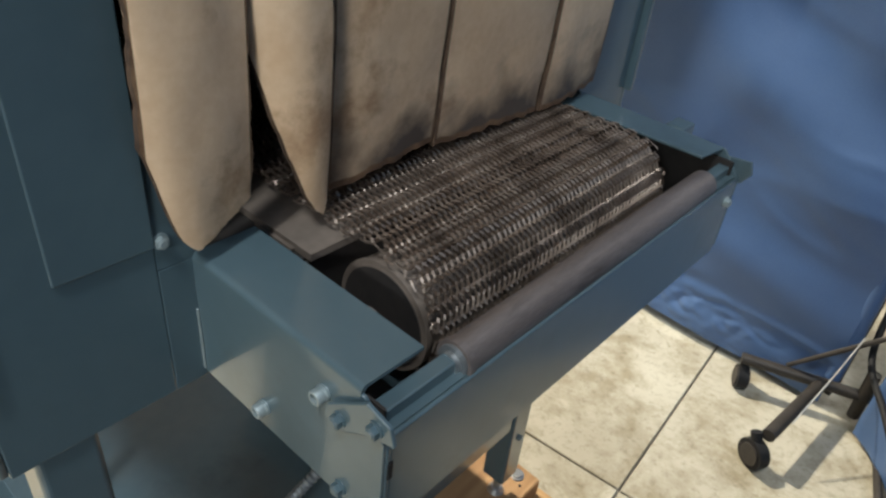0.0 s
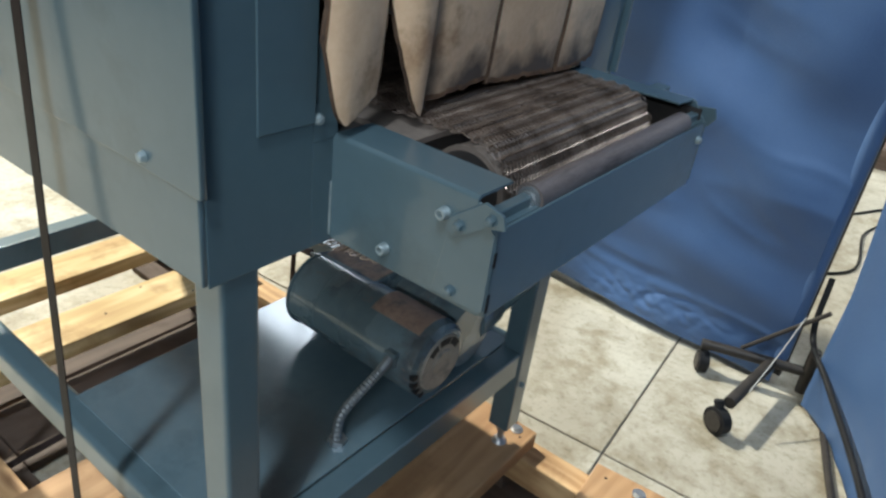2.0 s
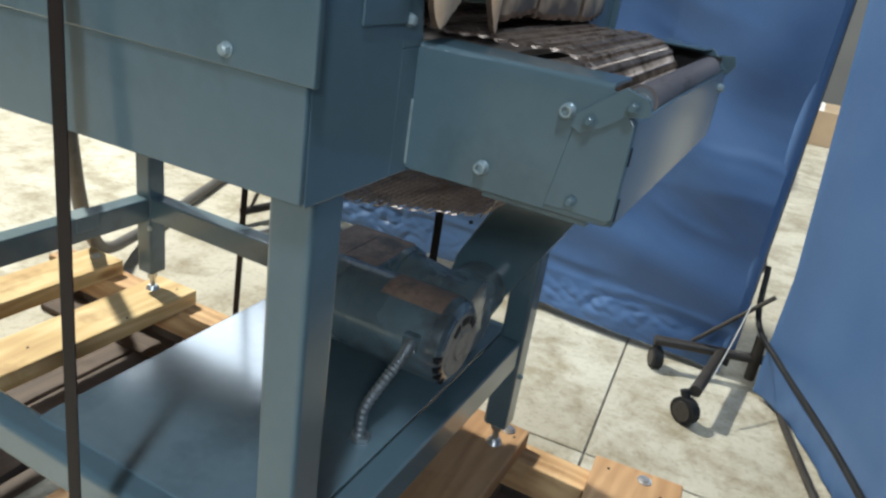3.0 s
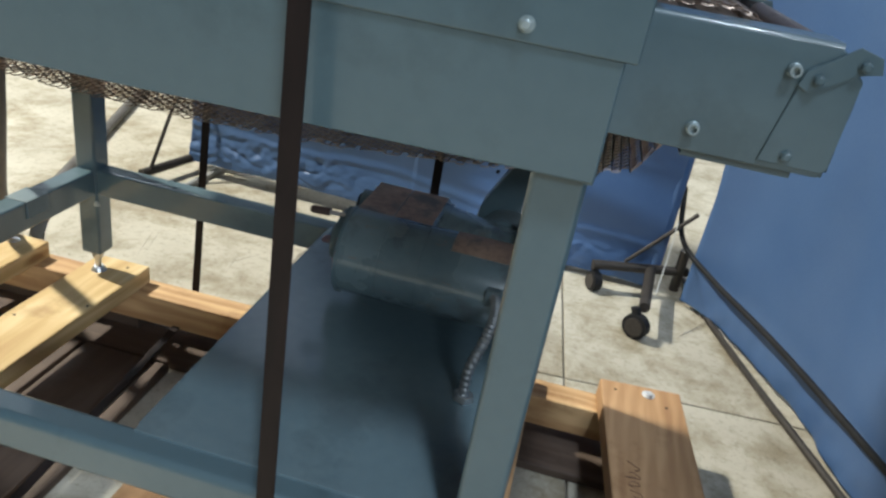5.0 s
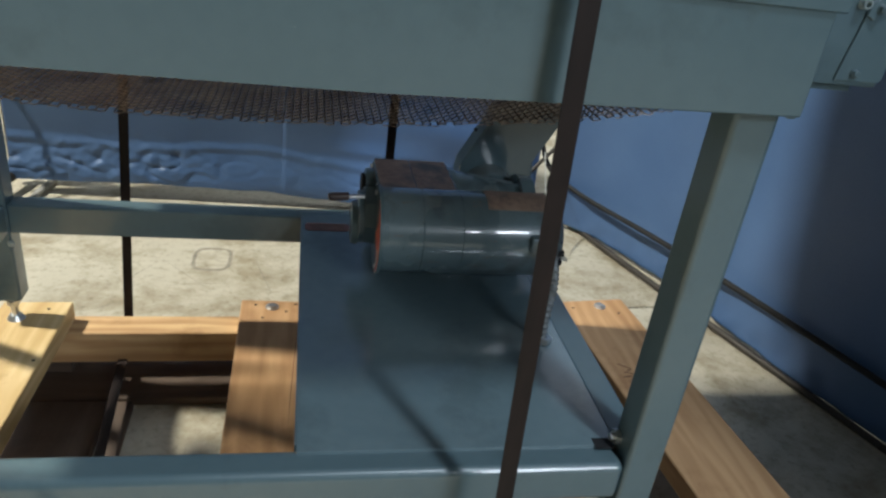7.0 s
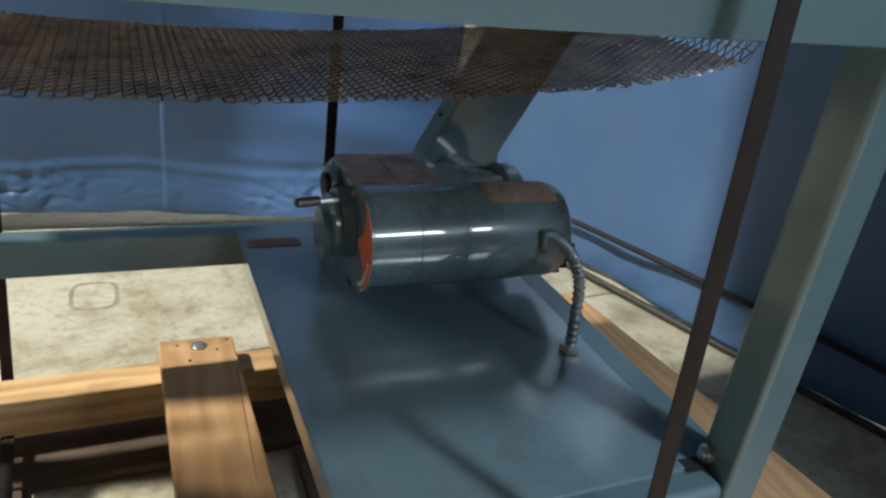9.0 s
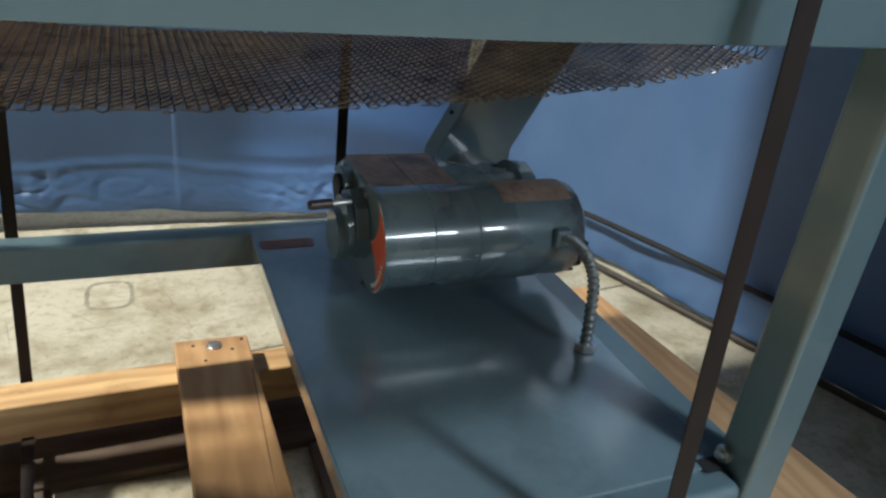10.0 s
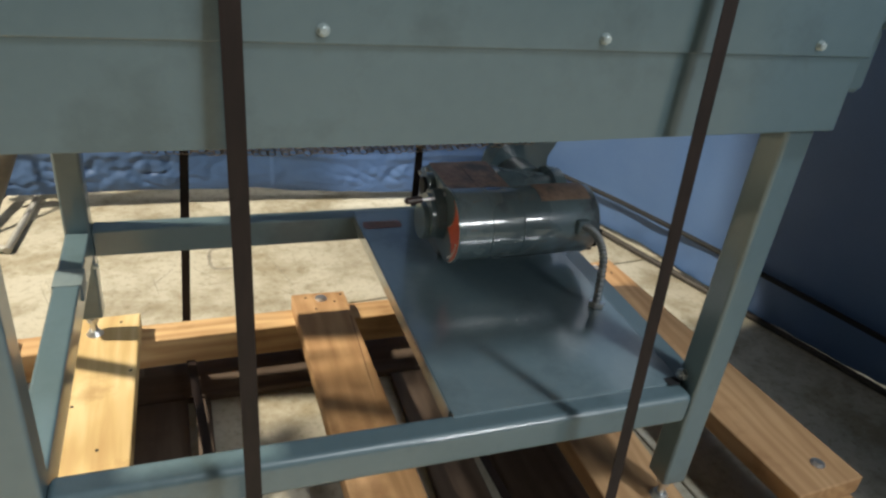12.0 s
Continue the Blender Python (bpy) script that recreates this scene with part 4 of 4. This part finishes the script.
knob = rod((-0.332, 0.4355, 0.5035), (-0.358, 0.433, 0.503), 0.0060, sides=20)
add_rod(knob, (-0.357, 0.4331, 0.503), (-0.361, 0.4328, 0.503), 0.0060, 0.004, sides=20)
part("speed_knob", knob, BRASS, motor, "dark speed control knob", smooth=True)
for yy, zz in ((0.430, 0.514), (0.532, 0.515), (0.567, 0.494), (0.567, 0.42)):
    part("cover_screw", rod((-0.2945, yy, zz), (-0.290, yy, zz), 0.0042, sides=8), STEEL, gear)
part("motor_foot", box(-0.190, -0.100, 0.430, 0.470, RT + 0.0031, RT + 0.034, bevel=0.002), MOTOR_PAINT, motor)
part("gear_foot", box(-0.285, -0.18, 0.450, 0.570, RT + 0.0031, 0.408, bevel=0.002), MOTOR_PAINT, motor)
part("conduit_box", box(-0.078, -0.056, 0.341, 0.366, 0.468, 0.492, bevel=0.003), MOTOR_PAINT, motor)
line = smooth_line([(-0.066, 0.346, 0.483), (-0.060, 0.325, 0.483), (-0.058, 0.302, 0.476), (-0.062, 0.276, 0.458), (-0.072, 0.256, 0.425), (-0.073, 0.251, RT + 0.003)], 30)
part("flexible_conduit", pipe(line, 0.0066, sides=12, ripple=lambda i: 1.0 + 0.15 * math.cos(i * 1.13)), CONDUIT, motor, "ribbed metal flexible conduit", smooth=True)
part("conduit_nut", rod((-0.072, 0.252, RT + 0.0031), (-0.071, 0.253, RT + 0.011), 0.0135, sides=6), STEEL, motor)

# ---- timber pallet ----
pallet = thing("timber_pallet", (-0.3, 0.34, 0.0), "rough sawn softwood pallet with wide deck boards under the machine", "pallet")


def board(name, corners, z0, z1, material, label="", bevel=0.003):
    return part(name, prism([(x, y, z0) for x, y in corners], (0, 0, z1 - z0), bevel=bevel), material, pallet, label)


DT = 0.1505
board("deck_board", [(-0.925, -0.05), (-0.815, -0.05), (-0.806, 0.702), (-0.922, 0.698)], 0.1125, DT, PINE_Y, "bright knotty deck board")
board("deck_board", [(-1.155, -0.05), (-1.045, -0.05), (-1.040, 0.695), (-1.150, 0.695)], 0.1125, DT, PINE_Y)
b2 = board("deck_board", [(-0.500, -0.045), (-0.382, -0.045), (-0.392, 0.716), (-0.506, 0.719)], 0.1125, DT, FIR_Y)
b3 = board("deck_board", [(-0.112, -0.05), (0.018, -0.05), (0.023, 0.716), (-0.108, 0.718)], 0.1125, DT, FIR_Y)
b4 = board("deck_board", [(0.216, -0.02), (0.366, -0.01), (0.304, 0.750), (0.148, 0.733)], 0.1125, DT, FIR_Y, "broad reddish deck board with scrawled marks")
board("stringer", [(-1.25, 0.646), (0.288, 0.6755), (0.288, 0.7355), (-1.25, 0.704)], 0.046, 0.112, FIR_X, "stringer plank, sunlit along its top")
board("stringer", [(-1.25, -0.048), (0.355, -0.048), (0.355, 0.010), (-1.25, 0.010)], 0.046, 0.112, FIR_X)
# blocks and lower boards have the under-deck shade in their colour
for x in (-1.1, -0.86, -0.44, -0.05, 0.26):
    board("skid_block", [(x - 0.05, 0.66), (x + 0.05, 0.66), (x + 0.05, 0.715), (x - 0.05, 0.715)], 0.0185, 0.0455, DARK_LUMBER)
    board("skid_block", [(x - 0.05, -0.045), (x + 0.05, -0.045), (x + 0.05, 0.005), (x - 0.05, 0.005)], 0.0185, 0.0455, DARK_LUMBER)
board("bottom_board", [(-1.2, 0.580), (0.285, 0.592), (0.285, 0.734), (-1.2, 0.723)], 0.0005, 0.018, DARK_LUMBER)
board("bottom_board", [(-1.2, -0.06), (0.35, -0.06), (0.35, 0.06), (-1.2, 0.06)], 0.0005, 0.018, DARK_LUMBER)
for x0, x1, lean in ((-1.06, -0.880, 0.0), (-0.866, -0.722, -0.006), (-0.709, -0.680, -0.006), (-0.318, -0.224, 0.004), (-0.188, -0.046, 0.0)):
    board("bottom_board", [(x0, 0.062), (x1, 0.062), (x1 + lean, 0.578), (x0 + lean, 0.578)], 0.0005, 0.018, DARK_LUMBER_Y)
part("split_line", prism([(-0.3985, 0.62, DT), (-0.4065, 0.42, DT), (-0.4075, 0.35, DT), (-0.4050, 0.42, DT), (-0.3965, 0.62, DT)], (0, 0, 0.0004)), INK, pallet, "long drying split")


def lag_screw():
    bm = bmesh.new()
    add_rod(bm, (0, 0, 0), (0, 0, 0.002), 0.0125, sides=24)
    add_rod(bm, (0, 0, 0.002), (0, 0, 0.0055), 0.0085, 0.0078, sides=16)
    add_rod(bm, (0, 0, 0.0055), (0, 0, 0.0058), 0.004, sides=8)
    return mesh_only("lag_screw", bm, STEEL)


LAG = lag_screw()
for x, y in ((-0.012, 0.694), (0.241, 0.716), (-0.447, 0.693), (-1.10, 0.665), (0.305, 0.035), (-0.44, -0.02)):
    place("lag_screw", LAG, pallet, pose(x, y, DT, 0, 0, 37 * x * 10))
rng = random.Random(8)
for k in range(8):
    y0 = 0.505 - 0.0215 * k
    line = [(0.196 + 0.012 * (m % 3) + rng.uniform(0, 0.016), y0 - 0.0035 * m + rng.uniform(-0.006, 0.006), DT + 0.0003) for m in range(5)]
    part("scrawl_stroke", pipe(smooth_line(line, 5), 0.0007, sides=5), INK, pallet)
nail = bmesh.new()
add_rod(nail, (0, 0, 0), (0, 0, 0.0006), 0.0028, sides=10)
NAIL = mesh_only("nail_head", nail, RUBBER)
for x, y in ((-0.478, 0.700), (-0.420, 0.678), (-0.402, 0.704), (-0.463, 0.655), (-0.84, 0.675), (-0.876, 0.64), (-0.818, 0.52), (-0.905, 0.44), (-0.064, 0.700), (0.005, 0.680), (0.178, 0.708), (0.275, 0.690), (-0.452, 0.12), (-0.86, 0.33)):
    place("nail_head", NAIL, pallet, Matrix.Translation((x, y, DT)))

# ---- strapping bands round machine and pallet ----


def strap(x, y_near, y_far, foot, head, tilt, label):
    """foot and head: where the far run stands at the pallet and at the roof."""
    s = thing("strapping_band", (x, 0.35, 0.05), label, "strap", "straps round the machine")
    w, th = 0.0082, 0.0011
    bm = prism([(x + 0.0116 - w, y_near - 0.055, 0.050), (x + 0.0116 + w, y_near - 0.055, 0.050), (x + 0.0116 - tilt + w, y_near, 1.25), (x + 0.0116 - tilt - w, y_near, 1.25)], (0, -th, 0))
    add_prism(bm, [(x + 0.0116 - tilt - w, y_near, 1.25), (x + 0.0116 - tilt + w, y_near, 1.25), (x + w, y_near, BZ1 + 0.043), (x - w, y_near, BZ1 + 0.043)], (0, -th, 0))
    part("near_run", bm, STRAP, s)
    part("far_run", prism([(foot - w, y_far, 0.050), (foot + w, y_far, 0.050), (head + w, y_far, BZ1 + 0.043), (head - w, y_far, BZ1 + 0.043)], (0, th, 0)), STRAP, s)
    part("top_run", prism([(x - w, y_near, BZ1 + 0.0412), (x + w, y_near, BZ1 + 0.0412), (head + w, y_far, BZ1 + 0.0412), (head - w, y_far, BZ1 + 0.0412)], (0, 0, th)), STRAP, s)
    part("under_run", prism([(x - w, y_near - 0.055, 0.052), (x + w, y_near - 0.055, 0.052), (foot + w, y_far, 0.052), (foot - w, y_far, 0.052)], (0, 0, th)), STRAP, s)
    return s


strap(-0.207, -0.0068, 0.737, -0.240, -0.236, 0.019, "dark brown steel strapping band drawn tight round machine and pallet")
strap(-0.664, -0.0068, 0.737, -0.724, -0.615, 0.010, "dark brown steel strapping band drawn tight round machine and pallet")


# ---- curtain partitions ----
def curtain(parent, a, b, z0, z1, nu, nv, shape, name="curtain_cloth", label="", lean=0.0):
    """A hanging cloth from floor point a to b; shape(u, z) gives the sideways offset and the lift of the hem."""
    a, b = Vector((*a, 0)), Vector((*b, 0))
    d = (b - a)
    n = Vector((d.y, -d.x, 0)).normalized()
    bm = bmesh.new()
    rows = []
    for j in range(nv + 1):
        g = (j / nv) ** 1.6
        row = []
        for i in range(nu + 1):
            u = i / nu
            z = z0 + (z1 - z0) * g
            off, lift = shape(u, z)
            row.append(bm.verts.new(a + d * u + n * off + Vector((-lean * max(0.0, z - 0.35) * (1 - u), 0, z + lift * max(0, 1 - g * 4)))))
        rows.append(row)
    for j in range(nv):
        for i in range(nu):
            bm.faces.new((rows[j][i], rows[j][i + 1], rows[j + 1][i + 1], rows[j + 1][i]))
    ob = part(name, bm, CLOTH, parent, label, smooth=True)
    so = ob.modifiers.new("thick", "SOLIDIFY")
    so.thickness = 0.002
    return ob


FA, FB = (-1.20, 1.555), (0.300, 1.480)
back = thing("curtain_partition", (-0.44, 1.5, 0.0), "blue vinyl curtain wall with a crumpled hem on a tube frame", "curtain", "curtain walls")


def back_shape(u, z):
    x = -1.2 + 1.5 * u
    low = max(0.0, 1 - abs(z - 0.10) / 0.09)
    off = 0.008 * math.sin(x * 5.0 + 1.0) + 0.010 * noise.noise((x * 2.2, z * 1.6, 0.3))
    # short slanting creases above the hem
    a, c = x * 0.8 + z * 0.6, z * 0.8 - x * 0.6
    some = min(1.0, max(0.25, 0.6 + 1.6 * noise.noise((x * 3.1, z * 4.0, 31.0))))
    off += low * some * (0.0042 * noise.noise((a * 13, c * 26, 1.0)) + 0.0040 * noise.noise((x * 42, z * 64, 4.0)))
    off -= low * some * 0.0055 * max(0.0, 1.0 - 3.5 * abs(noise.noise((x * 9.0 + z * 6.0, z * 27.0, 14.0))))
    off += 0.004 * math.exp(-((z - 0.155 - 0.01 * math.sin(x * 9)) / 0.012) ** 2)
    off += 0.0006 * math.exp(-((x + 0.442) / 0.005) ** 2)
    # the hem kicks back under a body that hangs forward in slow waves
    kick = min(1.0, max(0.0, (0.25 - x) / 0.3))
    rise = min(1.0, max(0.0, (z - 0.05) / 0.13))
    rise = rise * rise * (3 - 2 * rise)
    off += kick * (0.026 * (1 - rise) + 0.022 * math.sin(x * 6.0 + 5.0) * min(1.0, max(0.0, (z - 0.30) / 0.5)))
    # slack pocket where the cloth is pulled sideways
    s = (x - 0.10) * 0.55 + (z - 0.60)
    off += 0.020 * math.exp(-((s + 0.03) / 0.09) ** 2) * math.exp(-((x - 0.05) / 0.28) ** 2)
    off -= 0.018 * math.exp(-((s - 0.13) / 0.10) ** 2) * math.exp(-((x - 0.0) / 0.30) ** 2)
    off += 0.022 * math.exp(-((z - 0.27 + 0.15 * (x - 0.1)) / 0.07) ** 2) * math.exp(-((x - 0.05) / 0.25) ** 2)
    off += 0.010 * noise.noise((x * 4, z * 5, 7.0)) * (1 if x > -0.45 else 0.4)
    # pressed-in folds that run nearly level, sharper than the slack
    if x > -0.5:
        ease = min(1.0, (x + 0.5) / 0.2)
        for k, (sx, sz, amp) in enumerate(((1.6, 5.0, 0.0060), (4.0, 11.0, 0.0028))):
            v = noise.noise((x * sx + 3.1 * k, (z + 0.22 * x) * sz, 11.0 + k))
            some = min(1.0, max(0.0, 3.0 * noise.noise((x * 2.3, z * 2.9, 21.0 + k))))
            off += ease * some * amp * max(0.0, 1.0 - 3.0 * abs(v)) ** 1.3
    lift = 0.004 * math.sin(x * 6) + 0.006 * noise.noise((x * 9, 0, 2.0)) - 0.035 * max(0.0, (x + 0.5) / 0.83)
    return off, lift


curtain(back, FA, FB, 0.045, 1.95, 400, 190, back_shape)
part("hem_tube", rod((-1.20, 1.590, 0.050), (0.315, 1.516, 0.030), 0.014, sides=14), TUBE, back, smooth=True)
part("edge_sleeve", pipe(smooth_line([(0.300, 1.485, 0.09), (0.297, 1.487, 0.45), (0.296, 1.49, 0.95), (0.290, 1.495, 1.95)], 12), 0.019, sides=16), CLOTH, back, smooth=True)
part("post", rod((0.306, 1.522, 0.05), (0.300, 1.525, 1.97), 0.014, sides=14), TUBE, back, smooth=True)
part("post", rod((-1.205, 1.58, 0.04), (-1.205, 1.58, 1.97), 0.014, sides=14), TUBE, back, smooth=True)

# rolling foot of the partition
foot = thing("partition_foot", (0.31, 1.4, 0.0), "dark steel tube foot with two casters under the curtain wall", "stand", "partition feet")


def caster(parent, x, y, yaw, r=0.034):
    m = Matrix.Translation((x, y, 0)) @ Matrix.Rotation(radians(yaw), 4, "Z")

    def at(*p):
        return m @ Vector(p)
    c = part("caster", rod(at(0, -0.012, r), at(0, 0.012, r), r, sides=28), RUBBER, parent, "black twin caster wheel", smooth=True)
    part("wheel_rim", rod(at(0, -0.0155, r), at(0, 0.0155, r), r * 0.72, sides=24), TUBE, c, smooth=True)
    bm = rod(at(-0.004, 0, r + 0.01), at(0.016, 0, 2 * r + 0.014), 0.010, 0.012, sides=14)
    part("fork", bm, RUBBER, c, smooth=True)
    return c


caster(foot, 0.256, 1.188, 150)
caster(foot, 0.140, 1.398, 120, 0.028)
part("foot_tube", rod((0.125, 1.398, 0.078), (0.395, 1.492, 0.080), 0.0135, sides=16), TUBE, foot, smooth=True)
part("foot_tube", rod((0.264, 1.200, 0.084), (0.289, 1.452, 0.079), 0.0145, sides=16), TUBE, foot, smooth=True)
part("brace", rod((0.213, 1.440, 0.090), (0.366, 1.452, 0.273), 0.0058, sides=12), TUBE, foot, smooth=True)
part("tie_cord", pipe(smooth_line([(0.321, 1.452, 0.238), (0.306, 1.35, 0.165), (0.289, 1.25, 0.103)], 6), 0.0016, sides=6), CORD, foot, "thin white tie cord", smooth=True)
part("tube_end", rod((0.374, 1.485, 0.02), (0.370, 1.478, 0.150), 0.014, sides=14), TUBE, foot, smooth=True)

right = thing("curtain_partition", (0.75, 0.4, 0.0), "smooth blue vinyl curtain wall beside the machine with a tube along its foot", "curtain", "curtain walls")


def right_shape(u, z):
    y = 1.45 - 1.37 * u
    low = max(0.0, 1 - (z - 0.06) / 0.12)
    off = 0.012 * math.sin(y * 6.0) + 0.020 * noise.noise((y * 1.5, z * 0.7, 9.0)) + low * 0.006 * noise.noise((y * 20, z * 20, 3.0))
    off += 0.020 * math.exp(-((y - 0.95 - 0.12 * z) / 0.10) ** 2)
    return 0.064 * math.exp(-(1.45 - y) / 0.09) - off, 0.006 * noise.noise((y * 6, 0, 5.0))


curtain(right, (0.447, 1.450), (0.905, 0.08), 0.018, 3.3, 120, 60, right_shape, lean=0.09)
# two unseen lengths added, tall enough to keep the strip lamp off the floor
curtain(right, (0.906, 0.078), (0.870, -0.62), 0.018, 3.3, 40, 30, lambda u, z: (0.010 * math.sin(u * 14) * min(1.0, u * 8), 0.0))
curtain(right, (0.871, -0.623), (0.730, -0.90), 0.018, 3.3, 30, 30, lambda u, z: (0.012 * math.sin(u * 11) * u, 0.0))
part("hem_tube", pipe(smooth_line([(0.41, 1.60, 0.0125), (0.455, 1.39, 0.0125), (0.535, 1.13, 0.0125), (0.622, 0.87, 0.0125), (0.705, 0.62, 0.0125), (0.785, 0.38, 0.0125), (0.875, 0.10, 0.0125)], 8), 0.0085, sides=12), TUBE, right, smooth=True)
part("post", rod((0.47, 1.565, 0.03), (0.47, 1.565, 1.98), 0.014, sides=14), TUBE, right, smooth=True)
cab = thing("black_cable", (0.6, 0.8, 0.12), "thick black cable running along the foot of the curtain", "cable")
part("cable_run", pipe(smooth_line([(0.330, 1.58, 0.30), (0.350, 1.475, 0.185), (0.428, 1.36, 0.140), (0.547, 1.08, 0.139), (0.656, 0.75, 0.142), (0.784, 0.35, 0.140), (0.872, 0.06, 0.13), (0.845, -0.3, 0.09), (0.80, -0.9, 0.0085)], 10), 0.0075, sides=10), RUBBER, cab, smooth=True)

# left end of the back partition: its foot, and a hose on the floor
foot2 = thing("partition_foot", (-1.2, 1.45, 0.0), "dark steel tube foot under the far end of the curtain wall", "stand", "partition feet")
part("foot_tube", rod((-1.185, 1.585, 0.045), (-1.245, 1.33, 0.045), 0.014, sides=14), TUBE, foot2, smooth=True)
part("foot_tube", rod((-1.114, 1.60, 0.011), (-1.147, 1.250, 0.011), 0.010, sides=14), PALE_TUBE, foot2, "pale galvanised tube", smooth=True)
part("foot_tube", rod((-1.145, 1.262, 0.011), (-1.36, 1.275, 0.011), 0.010, sides=14), PALE_TUBE, foot2, smooth=True)
part("brace", rod((-1.235, 1.36, 0.05), (-1.205, 1.575, 0.42), 0.006, sides=10), TUBE, foot2, smooth=True)
hose = thing("grey_hose", (-1.45, 1.4, 0.0), "dark grey rubber hose trailing from machine to concrete floor", "hose")
part("hose_run", pipe(smooth_line([(-0.850, 0.420, 0.800), (-0.975, 0.528, 0.500), (-1.090, 0.630, 0.280), (-1.160, 0.715, 0.150), (-1.222, 0.800, 0.090), (-1.290, 0.905, 0.055), (-1.370, 1.060, 0.030), (-1.505, 1.400, 0.018), (-1.735, 2.02, 0.018), (-1.95, 2.60, 0.018)], 10), 0.0165, sides=14), HOSE, hose, smooth=True)

# carton and board stack glimpsed through the gap between the curtains
carton = thing("carton", (0.4, 5.5, 0.0), "plain brown carton on the floor beyond the curtains", "box")
part("carton_body", box(0.0, 0.75, 5.3, 5.8, 0.0, 0.24, bevel=0.004), CARD, carton)
part("carton_tape", box(0.34, 0.40, 5.298, 5.802, 0.2395, 0.241), PALE_PRINT, carton)
stack = thing("board_stack", (0.1, 3.95, 0.0), "low stack of weathered boards on the floor beyond the curtains", "boards")
for k in range(3):
    part("board", box(-0.3 + 0.01 * k, 0.295 - 0.006 * k, 3.7, 4.2 - 0.02 * k, 0.0005 + 0.033 * k, 0.033 + 0.033 * k, bevel=0.002), DARK_LUMBER, stack)
cord = thing("loose_cord", (0.31, 2.75, 0.0), "thin black cord looped on the floor beyond the curtains", "cable")
part("cord_run", pipe(smooth_line([(0.22, 2.95, 0.006), (0.315, 3.12, 0.006), (0.325, 2.93, 0.006), (0.296, 2.74, 0.006), (0.33, 2.4, 0.006), (0.2, 2.2, 0.006)], 10), 0.005, sides=8), RUBBER, cord, smooth=True)
